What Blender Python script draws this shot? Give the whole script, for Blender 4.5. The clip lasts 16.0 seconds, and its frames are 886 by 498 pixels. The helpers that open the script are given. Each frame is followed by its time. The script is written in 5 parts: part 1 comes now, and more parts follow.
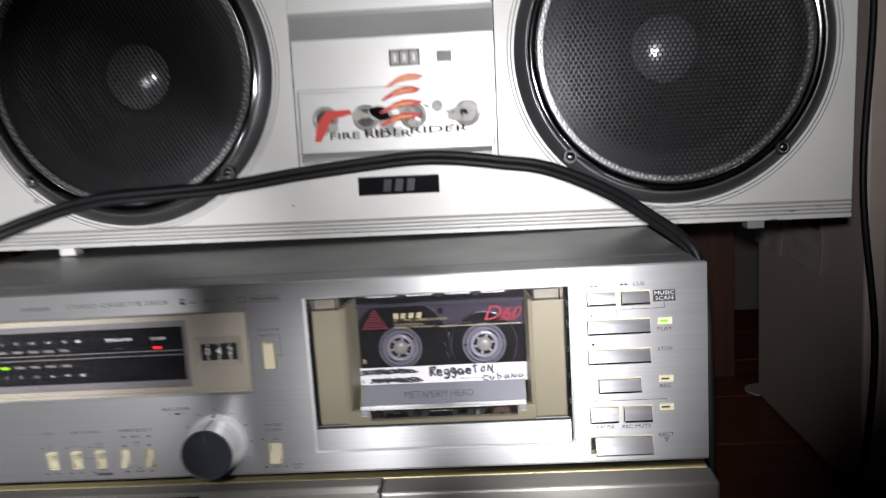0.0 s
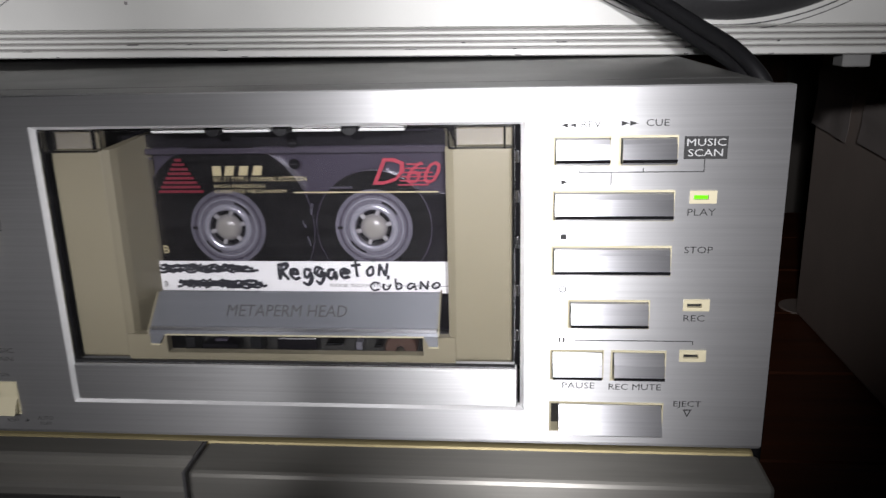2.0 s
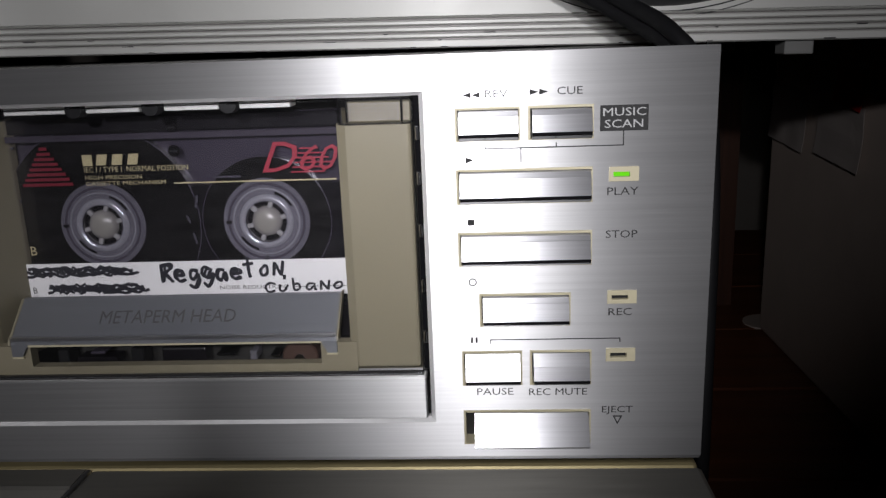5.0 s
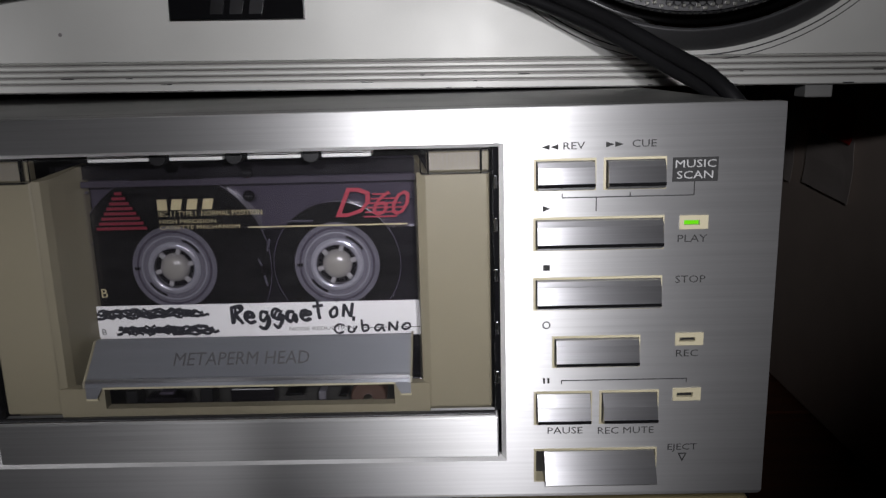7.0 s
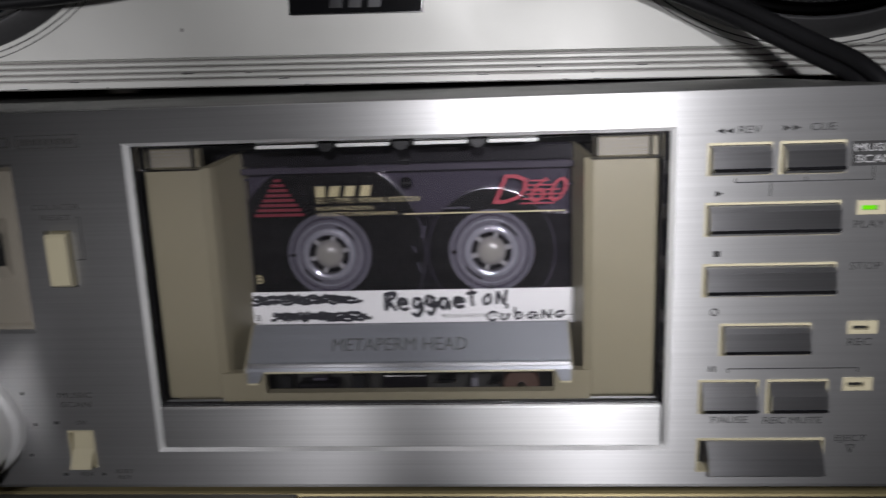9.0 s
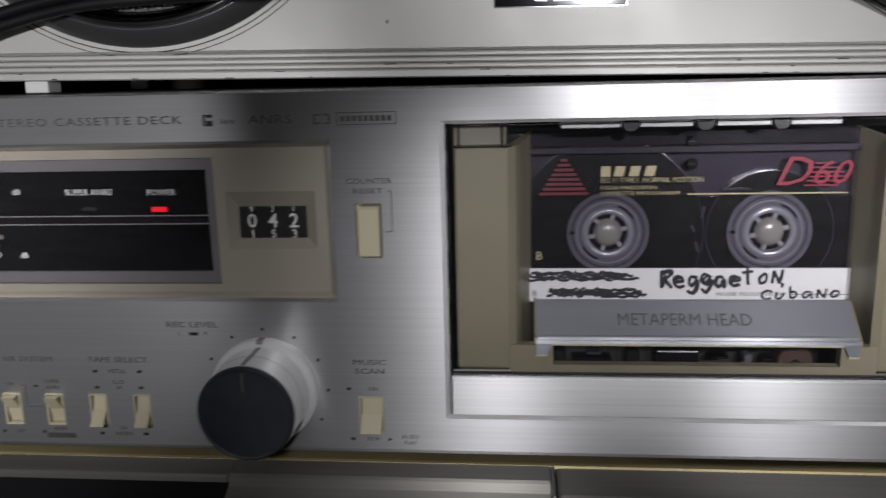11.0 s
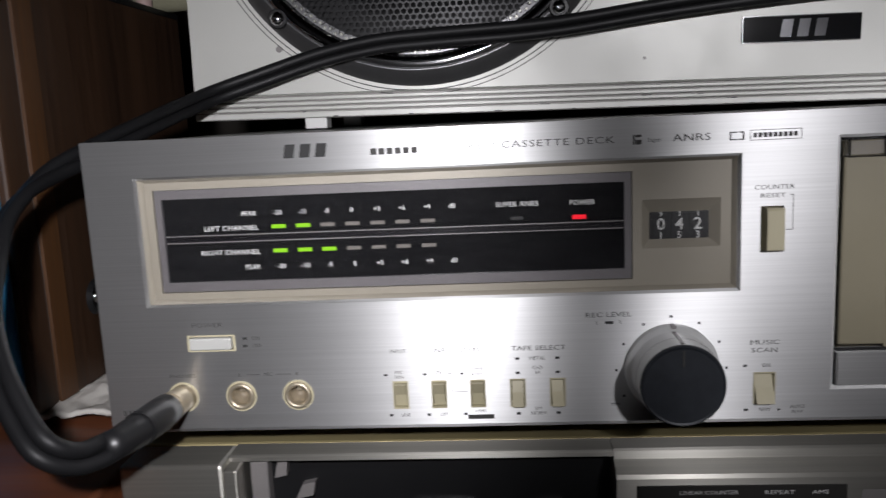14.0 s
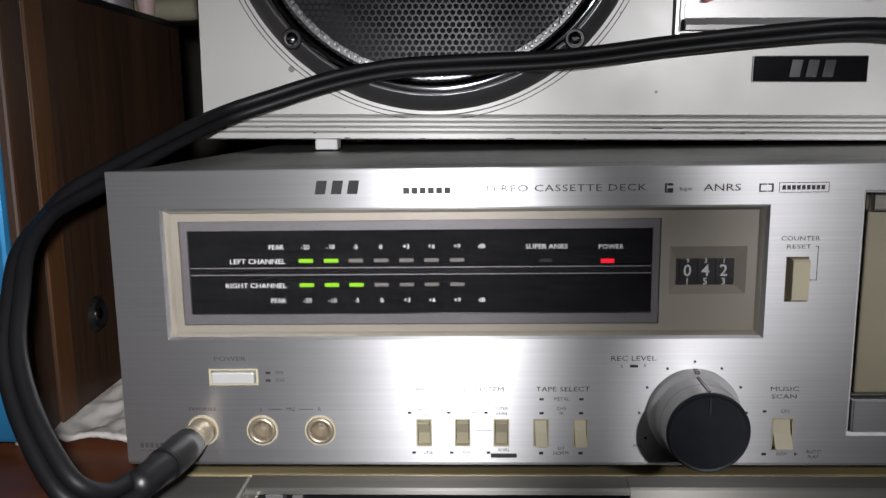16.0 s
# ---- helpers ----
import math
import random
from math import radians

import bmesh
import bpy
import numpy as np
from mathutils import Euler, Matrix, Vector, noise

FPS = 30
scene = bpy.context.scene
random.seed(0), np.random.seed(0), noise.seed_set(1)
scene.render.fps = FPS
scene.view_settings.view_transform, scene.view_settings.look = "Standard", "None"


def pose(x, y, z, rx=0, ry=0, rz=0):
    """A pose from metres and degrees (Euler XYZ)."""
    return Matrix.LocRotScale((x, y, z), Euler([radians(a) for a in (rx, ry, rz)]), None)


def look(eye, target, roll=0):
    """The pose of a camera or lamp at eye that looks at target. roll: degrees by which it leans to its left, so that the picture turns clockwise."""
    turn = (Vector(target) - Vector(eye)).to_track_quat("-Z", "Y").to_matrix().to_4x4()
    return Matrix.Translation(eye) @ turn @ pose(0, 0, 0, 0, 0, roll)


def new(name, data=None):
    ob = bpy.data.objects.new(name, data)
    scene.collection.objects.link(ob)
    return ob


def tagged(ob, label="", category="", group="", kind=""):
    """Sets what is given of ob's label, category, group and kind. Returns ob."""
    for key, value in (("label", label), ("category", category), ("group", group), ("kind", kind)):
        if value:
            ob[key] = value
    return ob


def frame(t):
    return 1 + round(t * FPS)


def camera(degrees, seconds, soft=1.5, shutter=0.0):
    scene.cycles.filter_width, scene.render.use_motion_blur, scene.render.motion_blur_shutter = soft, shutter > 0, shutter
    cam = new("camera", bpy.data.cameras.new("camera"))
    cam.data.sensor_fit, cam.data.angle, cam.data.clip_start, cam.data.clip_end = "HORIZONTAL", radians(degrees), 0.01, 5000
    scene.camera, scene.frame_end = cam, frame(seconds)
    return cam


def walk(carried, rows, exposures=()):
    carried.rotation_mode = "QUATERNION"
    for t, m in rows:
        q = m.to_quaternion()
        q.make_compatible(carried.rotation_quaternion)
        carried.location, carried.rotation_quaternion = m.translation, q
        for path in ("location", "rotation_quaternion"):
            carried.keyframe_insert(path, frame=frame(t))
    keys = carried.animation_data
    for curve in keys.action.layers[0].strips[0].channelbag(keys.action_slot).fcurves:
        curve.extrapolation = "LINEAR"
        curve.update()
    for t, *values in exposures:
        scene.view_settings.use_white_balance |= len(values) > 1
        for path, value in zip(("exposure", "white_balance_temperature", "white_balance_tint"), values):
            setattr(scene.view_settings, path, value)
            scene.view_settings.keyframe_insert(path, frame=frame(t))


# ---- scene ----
cam = camera(58.2, 16.0, soft=1.35, shutter=0.6)
PATH = [
    (0, (0.3328, -0.3786, 0.1726), (0.3021, 0.1142, 0.0943), -3.59),
    (0.5, (0.3405, -0.3030, 0.1597), (0.3186, 0.1866, 0.0608), -2.09),
    (1, (0.3554, -0.2663, 0.1485), (0.3303, 0.2207, 0.0381), -2.84),
    (1.5, (0.3613, -0.2336, 0.1257), (0.3379, 0.2490, -0.0026), -2.03),
    (2, (0.3671, -0.2009, 0.1179), (0.3217, 0.2763, -0.0243), -1.45),
    (2.5, (0.3817, -0.1923, 0.1185), (0.3368, 0.2829, -0.0303), -2.21),
    (3, (0.3869, -0.1843, 0.1113), (0.3433, 0.2946, -0.0258), -2.79),
    (3.5, (0.3914, -0.1778, 0.1062), (0.3421, 0.3030, -0.0217), -2.28),
    (5.8, (0.3716, -0.1809, 0.1011), (0.3530, 0.3041, -0.0193), -1.88),
    (6, (0.3678, -0.1812, 0.1030), (0.3501, 0.3045, -0.0143), -1.81),
    (6.5, (0.3603, -0.1832, 0.1054), (0.3487, 0.3027, -0.0120), -1.60),
    (7, (0.3586, -0.1854, 0.1094), (0.3486, 0.3017, -0.0029), -1.56),
    (7.5, (0.3565, -0.1868, 0.1105), (0.3441, 0.3002, -0.0020), -1.72),
    (8, (0.3540, -0.1859, 0.1137), (0.3342, 0.3012, 0.0026), -1.76),
    (8.5, (0.3500, -0.1844, 0.1088), (0.3281, 0.3020, -0.0047), -2.08),
    (9, (0.3273, -0.1869, 0.1063), (0.2944, 0.2997, -0.0039), -2.02),
    (11.3, (0.2474, -0.2087, 0.1012), (0.1934, 0.2773, -0.0028), -1.24),
    (11.5, (0.2395, -0.2144, 0.1006), (0.1766, 0.2715, 0.0008), -1.48),
    (12, (0.2251, -0.2241, 0.1020), (0.1445, 0.2590, 0.0015), -2.46),
    (12.5, (0.2077, -0.2287, 0.1018), (0.1304, 0.2532, -0.0067), -2.48),
    (13, (0.1862, -0.2382, 0.0941), (0.1229, 0.2473, -0.0072), -3.87),
    (13.5, (0.1610, -0.2420, 0.1004), (0.1127, 0.2470, 0.0079), -3.76),
    (14, (0.1359, -0.2509, 0.1026), (0.0980, 0.2408, 0.0204), -2.71),
    (14.5, (0.1230, -0.2523, 0.1096), (0.0858, 0.2393, 0.0264), -3.06),
    (15, (0.1186, -0.2468, 0.1194), (0.0877, 0.2456, 0.0381), -0.14),
    (15.5, (0.1173, -0.2527, 0.1155), (0.0992, 0.2392, 0.0282), -0.89),
    (16, (0.1155, -0.2499, 0.1169), (0.0994, 0.2425, 0.0321), -0.72),
]
# seconds and stops: the phone's camera opens up for the first look and closes again near the bright metal
EXPOSURES = [(0.0, 0.55), (0.8, 0.45), (2.0, 0.2), (3.5, -0.5), (6.0, -0.6), (8.5, -0.5), (9.2, -0.45), (11.5, -0.5), (12.5, -0.7), (13.0, -0.55), (13.5, -0.4), (14.5, -0.2), (16.0, -0.18)]
walk(cam, [(t, look(eye, target, roll)) for t, eye, target, roll in PATH], EXPOSURES)

MM = 0.001

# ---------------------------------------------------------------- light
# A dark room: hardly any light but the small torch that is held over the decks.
world = bpy.data.worlds.new("world")
scene.world = world
world.use_nodes = True
world.node_tree.nodes["Background"].inputs["Color"].default_value = (0.55, 0.62, 0.75, 1)
world.node_tree.nodes["Background"].inputs["Strength"].default_value = 0.008


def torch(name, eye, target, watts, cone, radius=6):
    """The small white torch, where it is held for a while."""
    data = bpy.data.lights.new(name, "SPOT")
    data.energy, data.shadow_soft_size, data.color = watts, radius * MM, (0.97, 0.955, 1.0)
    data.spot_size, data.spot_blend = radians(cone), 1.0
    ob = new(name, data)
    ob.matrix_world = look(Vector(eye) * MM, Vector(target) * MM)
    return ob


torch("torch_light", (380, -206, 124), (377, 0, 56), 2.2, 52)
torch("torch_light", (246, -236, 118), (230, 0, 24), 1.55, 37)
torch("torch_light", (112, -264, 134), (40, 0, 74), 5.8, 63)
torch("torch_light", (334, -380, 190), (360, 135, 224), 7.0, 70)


# ---------------------------------------------------------------- materials
def rgb(v):
    return (v[0], v[1], v[2], 1.0)


class Nodes:
    """A small helper to write node materials in few lines."""

    def __init__(self, name):
        self.mat = bpy.data.materials.new(name)
        self.mat.use_nodes = True
        self.tree = self.mat.node_tree
        self.bsdf = self.tree.nodes["Principled BSDF"]
        self.out = self.tree.nodes["Material Output"]

    def node(self, kind, **props):
        n = self.tree.nodes.new(kind)
        for key, value in props.items():
            setattr(n, key, value)
        return n

    def link(self, a, b):
        self.tree.links.new(a, b)

    def coords(self, scale=(1, 1, 1)):
        tex = self.node("ShaderNodeTexCoord")
        mapping = self.node("ShaderNodeMapping")
        mapping.inputs["Scale"].default_value = scale
        self.link(tex.outputs["Object"], mapping.inputs["Vector"])
        return mapping.outputs["Vector"]

    def noise(self, scale, stretch=(1, 1, 1), detail=4.0, rough=0.6):
        n = self.node("ShaderNodeTexNoise")
        n.inputs["Scale"].default_value, n.inputs["Detail"].default_value, n.inputs["Roughness"].default_value = scale, detail, rough
        self.link(self.coords(stretch), n.inputs["Vector"])
        return n.outputs["Fac"]

    def ramp(self, fac, stops):
        n = self.node("ShaderNodeValToRGB")
        while len(n.color_ramp.elements) < len(stops):
            n.color_ramp.elements.new(0.5)
        for e, (pos, col) in zip(n.color_ramp.elements, stops):
            e.position, e.color = pos, rgb(col)
        self.link(fac, n.inputs["Fac"])
        return n.outputs["Color"]

    def span(self, fac, lo, hi):
        n = self.node("ShaderNodeMapRange")
        n.inputs["From Min"].default_value, n.inputs["From Max"].default_value = 0.25, 0.75
        n.inputs["To Min"].default_value, n.inputs["To Max"].default_value = lo, hi
        self.link(fac, n.inputs["Value"])
        return n.outputs["Result"]

    def mix(self, a, b, fac, kind="MIX"):
        n = self.node("ShaderNodeMixRGB", blend_type=kind)
        self.link(a, n.inputs["Color1"])
        self.link(b, n.inputs["Color2"])
        if isinstance(fac, float):
            n.inputs["Fac"].default_value = fac
        else:
            self.link(fac, n.inputs["Fac"])
        return n.outputs["Color"]

    def bump(self, fac, strength, distance=0.0002):
        n = self.node("ShaderNodeBump")
        n.inputs["Strength"].default_value, n.inputs["Distance"].default_value = strength, distance
        self.link(fac, n.inputs["Height"])
        self.link(n.outputs["Normal"], self.bsdf.inputs["Normal"])

    def put(self, **values):
        for key, value in values.items():
            socket = self.bsdf.inputs[key.replace("_", " ")]
            if isinstance(value, (int, float)):
                socket.default_value = value
            elif isinstance(value, tuple):
                socket.default_value = rgb(value)
            else:
                self.link(value, socket)
        return self


def plain(name, colour, rough=0.5, metal=0.0, grain=0.12, scale=900.0, bump=0.05, wear=0.12, specular=0.5):
    """Paint, plastic or metal with fine grain and broad, faint soiling."""
    n = Nodes(name)
    fine, broad = n.noise(scale), n.noise(28.0, detail=3.0)
    dark = tuple(c * (1 - grain) for c in colour)
    base = n.ramp(fine, [(0.3, dark), (0.7, colour)])
    soil = n.ramp(broad, [(0.3, tuple(c * (1 - wear) for c in colour)), (0.65, colour)])
    n.put(Base_Color=n.mix(base, soil, 0.5), Metallic=metal, Roughness=n.span(broad, rough * 0.85, min(1.0, rough * 1.15)), Specular_IOR_Level=specular)
    n.bump(fine, bump)
    return n.mat


def brushed(name, colour, rough, metal, across=(34.0, 1500.0, 7000.0), bump=0.22, wear=0.10, streak=0.8):
    """Metal brushed along x: fine lines that spread the light upwards and downwards."""
    n = Nodes(name)
    lines, broad, veil = n.noise(1.0, across, 3.0, 0.7), n.noise(14.0, detail=3.0), n.noise(1.0, (6.0, 300.0, 1300.0), 2.0)
    lo = tuple(c * 0.70 for c in colour)
    base = n.mix(n.ramp(lines, [(0.3, lo), (0.7, colour)]), n.ramp(veil, [(0.3, lo), (0.7, colour)]), 0.5)
    soil = n.ramp(broad, [(0.35, tuple(c * (1 - wear) for c in colour)), (0.6, colour)])
    n.put(Base_Color=n.mix(base, soil, 0.4), Metallic=metal, Roughness=n.span(lines, rough * 0.93, rough * 1.07))
    n.bump(lines, bump, 0.00002)
    tangent = n.node("ShaderNodeTangent", direction_type="UV_MAP", uv_map="grain")
    n.link(tangent.outputs["Tangent"], n.bsdf.inputs["Tangent"])
    n.put(Anisotropic=streak, Anisotropic_Rotation=0.25)
    return n.mat


def glow(name, colour, strength):
    n = Nodes(name)
    n.put(Base_Color=tuple(c * 0.08 for c in colour), Roughness=0.3, Emission_Color=colour, Emission_Strength=strength)
    return n.mat


def clear(name, tint=(1, 1, 1), rough=0.02, dust=0.0, wiped=0.0, ior=1.45):
    """Clear plastic: lets the light through and mirrors a little of it."""
    n = Nodes(name)
    through_bsdf = n.node("ShaderNodeBsdfTransparent")
    through_bsdf.inputs["Color"].default_value = rgb(tint)
    shine = n.node("ShaderNodeBsdfGlossy")
    shine.inputs["Roughness"].default_value = rough
    if wiped:
        tangent = n.node("ShaderNodeTangent", direction_type="UV_MAP", uv_map="grain")
        n.link(tangent.outputs["Tangent"], shine.inputs["Tangent"])
        shine.inputs["Anisotropy"].default_value = wiped
        shine.inputs["Rotation"].default_value = 0.25
    fresnel = n.node("ShaderNodeFresnel")
    fresnel.inputs["IOR"].default_value = ior
    first, second = n.node("ShaderNodeMixShader"), n.node("ShaderNodeMixShader")
    n.link(fresnel.outputs["Fac"], first.inputs["Fac"])
    n.link(through_bsdf.outputs["BSDF"], first.inputs[1])
    n.link(shine.outputs["BSDF"], first.inputs[2])
    haze = n.node("ShaderNodeBsdfDiffuse")
    haze.inputs["Color"].default_value = (0.8, 0.8, 0.82, 1)
    scratches = n.noise(60.0, (1, 1, 6), 6.0, 0.75)
    n.link(n.span(scratches, 0.0, dust), second.inputs["Fac"])
    n.link(first.outputs["Shader"], second.inputs[1])
    n.link(haze.outputs["BSDF"], second.inputs[2])
    n.link(second.outputs["Shader"], n.out.inputs["Surface"])
    return n.mat


def wood(name, dark, light, along=2, rough=0.45, bump=0.15):
    n = Nodes(name)
    stretch = [34.0, 34.0, 34.0]
    stretch[along] = 2.2
    fine_stretch = [420.0, 420.0, 420.0]
    fine_stretch[along] = 9.0
    grain, pores = n.noise(1.0, tuple(stretch), 5.0, 0.65), n.noise(1.0, tuple(fine_stretch), 3.0, 0.7)
    middle = tuple((a + b) / 2 for a, b in zip(dark, light))
    figure = n.ramp(grain, [(0.3, dark), (0.5, middle), (0.72, light)])
    lines = n.ramp(pores, [(0.35, dark), (0.6, light)])
    n.put(Base_Color=n.mix(figure, lines, 0.3), Roughness=n.span(pores, rough, rough + 0.2))
    n.bump(pores, bump, 0.0002)
    return n.mat


ALU = brushed("brushed_aluminium", (0.69, 0.69, 0.69), 0.46, 0.87, streak=0.91)
ALU_DOOR = brushed("brushed_aluminium_door", (0.69, 0.69, 0.685), 0.44, 0.88, (16.0, 900.0, 3200.0), 0.16, streak=0.91)
ALU_KEY = brushed("polished_aluminium", (0.72, 0.72, 0.74), 0.34, 0.97, (30.0, 700.0, 5200.0), 0.04, 0.06, 0.93)
CHAMPAGNE = brushed("champagne_aluminium", (0.50, 0.485, 0.44), 0.42, 0.82, streak=0.88)
CHROME = plain("chrome", (0.75, 0.75, 0.78), 0.12, 1.0, 0.05, 300.0, 0.02, 0.05)
RING_CHROME = plain("mirror_chrome_ring", (0.72, 0.72, 0.74), 0.09, 1.0, 0.08, 260.0, 0.05)
NICKEL = plain("nickel", (0.55, 0.48, 0.36), 0.40, 0.75, 0.1, 300.0, 0.03)
COVER = plain("grey_painted_cover", (0.20, 0.20, 0.19), 0.38, 0.35, 0.15, 1500.0, 0.12, 0.2)
LOW_COVER = plain("olive_bronze_cover", (0.50, 0.42, 0.22), 0.40, 0.5, 0.12, 1200.0, 0.08, 0.25)
CREAM = plain("cream_plastic", (0.50, 0.455, 0.31), 0.45, 0.0, 0.06, 800.0, 0.04, 0.12)
BEIGE = plain("beige_plastic", (0.235, 0.21, 0.143), 0.42, 0.0, 0.06, 800.0, 0.04, 0.10)
BEZEL = plain("beige_metallic_bezel", (0.33, 0.30, 0.245), 0.40, 0.15, 0.06, 1200.0, 0.04, 0.10)
METER_BORDER = plain("mauve_grey_border", (0.15, 0.14, 0.145), 0.45, 0.2, 0.08)
GREY_TRIM = plain("warm_grey_trim", (0.25, 0.235, 0.23), 0.45, 0.2, 0.08)
BLACK = plain("black_plastic", (0.012, 0.012, 0.013), 0.35, 0.0, 0.2)
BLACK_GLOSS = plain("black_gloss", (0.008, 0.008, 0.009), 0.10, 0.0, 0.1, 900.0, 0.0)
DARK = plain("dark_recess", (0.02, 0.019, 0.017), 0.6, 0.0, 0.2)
RUBBER = plain("black_cable_rubber", (0.009, 0.009, 0.010), 0.50, 0.0, 0.2, 600.0, 0.1, 0.3, specular=0.3)
KNOB_SIDE = plain("turned_aluminium", (0.84, 0.84, 0.83), 0.40, 0.3, 0.1, 500.0, 0.08, 0.1)
JACK_WELL = plain("brown_jack_well", (0.22, 0.18, 0.125), 0.45)
KNOB_CAP = plain("dark_knob_cap", (0.045, 0.05, 0.06), 0.45, 0.3, 0.35, 300.0, 0.15, 0.4)
INK = plain("printed_ink", (0.04, 0.04, 0.04), 0.8, 0.0, 0.2, specular=0.15)
INK_PALE = plain("worn_ink", (0.07, 0.068, 0.066), 0.75, 0.0, 0.3, 500.0, specular=0.2)
INK_WORN = plain("half_worn_ink", (0.085, 0.085, 0.088), 0.5, 0.0, 0.3, 300.0)
INK_PLAQUE = plain("pale_plaque_letters", (0.42, 0.42, 0.42), 0.5, 0.0, 0.1)
INK_WHITE = plain("white_ink", (0.75, 0.75, 0.73), 0.6, 0.0, 0.1)
INK_GOLD = plain("gold_ink", (0.52, 0.45, 0.27), 0.45, 0.2, 0.1)
INK_RED_DIM = plain("dark_red_print", (0.16, 0.008, 0.022), 0.4, 0.0, 0.2)
INK_RED = plain("red_ink", (0.30, 0.012, 0.035), 0.5, 0.0, 0.1)
MARKER = plain("black_marker", (0.012, 0.012, 0.02), 0.5, 0.0, 0.3)
SILVER_PAINT = plain("silver_grey_boombox_plastic", (0.62, 0.62, 0.585), 0.42, 0.12, 0.06, 1600.0, 0.06, 0.07)
SILVER_PLATE = plain("silver_boombox_plate", (0.60, 0.60, 0.57), 0.36, 0.2, 0.06, 1200.0, 0.05, 0.08)
SILVER_DARK = plain("grey_boombox_band", (0.26, 0.26, 0.25), 0.4, 0.2, 0.08)
GRILLE = plain("black_grille_metal", (0.014, 0.014, 0.015), 0.34, 0.6, 0.3, 600.0, 0.05)
GRILLE_RIM = plain("bright_grille_rim", (0.55, 0.54, 0.50), 0.3, 0.9, 0.2)
CONE = plain("black_paper_cone", (0.012, 0.012, 0.013), 0.7, 0.0, 0.3, 500.0, 0.2)
DOME = plain("silver_dust_cap", (0.34, 0.34, 0.345), 0.22, 0.6, 0.2)
RING_BLACK = plain("dark_speaker_ring", (0.19, 0.19, 0.194), 0.32, 0.8, 0.2)
TAPE_PACK = plain("brown_black_tape_pack", (0.005, 0.0045, 0.0045), 0.25, 0.0, 0.2)
REEL = plain("clear_grey_reel", (0.15, 0.145, 0.165), 0.10, 0.0, 0.45, 140.0, 0.5)
SPINDLE = plain("pale_spindle", (0.27, 0.26, 0.235), 0.22, 0.0, 0.06)
HUB_BORE = plain("shaded_hub_bore", (0.20, 0.195, 0.18), 0.3)
REEL_RING = plain("clear_hub_ring", (0.55, 0.55, 0.58), 0.14, 0.5, 0.25, 200.0, 0.5)
HUB_TOOTH = plain("pale_hub_tooth", (0.36, 0.355, 0.34), 0.25, 0.0, 0.2)
SHELL_DARK = plain("smoked_shell", (0.008, 0.007, 0.009), 0.22, 0.0, 0.2)
SHELL_MAUVE = plain("mauve_shell", (0.058, 0.051, 0.068), 0.20, 0.0, 0.12)
LABEL = plain("white_paper_label", (0.80, 0.79, 0.80), 0.6, 0.0, 0.03, 400.0, 0.05, 0.06)
PLATE = brushed("grey_head_cover", (0.27, 0.28, 0.305), 0.38, 0.6)
WHITE_PLASTIC = plain("white_plastic", (0.78, 0.78, 0.76), 0.4, 0.0, 0.05)
GLINT = plain("shell_glint", (0.22, 0.21, 0.25), 0.12, 0.6, 0.3, 90.0, 0.6)
CLEAR = clear("clear_acrylic", (0.965, 0.965, 0.97), dust=0.006)
CLEAR_WINDOW = clear("clear_meter_window", (0.97, 0.97, 0.97), rough=0.17, dust=0.006, wiped=0.96)
CLEAR_SHELL = clear("clear_cassette_shell", (0.93, 0.92, 0.96), rough=0.05, dust=0.006)
LEVEL_ON = glow("yellow_green_lamp", (0.42, 1.0, 0.02), 0.9)
GREEN_ON = glow("green_lamp", (0.2, 1.0, 0.0), 0.9)
RED_ON = glow("red_lamp", (1.0, 0.012, 0.03), 1.1)
LCD_ON = glow("pale_digits", (0.75, 0.9, 0.95), 0.8)
AMBER_ON = glow("amber_lamp", (1.0, 0.13, 0.01), 0.14)
LED_OFF = plain("unlit_lamp", (0.15, 0.135, 0.12), 0.5)
WALNUT = wood("dark_walnut_veneer", (0.014, 0.007, 0.004), (0.072, 0.034, 0.016), 2)
WALNUT_EDGE = wood("light_walnut_edge", (0.045, 0.019, 0.007), (0.14, 0.06, 0.02), 2)
RED_WOOD = wood("red_brown_wood", (0.07, 0.02, 0.008), (0.21, 0.07, 0.029), 0, 0.35)
BROWN_WOOD = wood("dark_brown_wood", (0.035, 0.012, 0.006), (0.10, 0.035, 0.016), 2)
BLUE = plain("blue_metallic_film", (0.06, 0.38, 0.76), 0.34, 0.5, 0.15, 60.0, 0.3, 0.5)
CLOTH = plain("off_white_cloth", (0.72, 0.69, 0.64), 0.9, 0.0, 0.15, 700.0, 0.5, 0.15)
OFF_WHITE = plain("aged_white_paint", (0.58, 0.49, 0.43), 0.5, 0.0, 0.06, 400.0, 0.1, 0.15)
WALL_PAINT = plain("dull_wall_paint", (0.30, 0.27, 0.24), 0.8, 0.0, 0.1, 200.0, 0.15, 0.15)
PAPER = plain("white_paper", (0.46, 0.41, 0.38), 0.8, 0.0, 0.05)
RED_CARD = plain("red_card", (0.45, 0.02, 0.015), 0.6)
NAVY = plain("navy_fabric", (0.012, 0.016, 0.06), 0.8)
OLIVE = plain("olive_grey_cloth", (0.30, 0.29, 0.20), 0.85, 0.0, 0.2, 500.0, 0.4)
PINK = plain("pale_pink_plastic", (0.62, 0.45, 0.42), 0.5)


# ---------------------------------------------------------------- building
def thing(name, base, label, category, group="", kind=""):
    """An empty at the base of a thing, in millimetres, that parents its parts."""
    ob = new(name)
    ob.empty_display_size = 0.01
    ob.location = Vector(base) * MM
    return tagged(ob, label, category, group, kind)


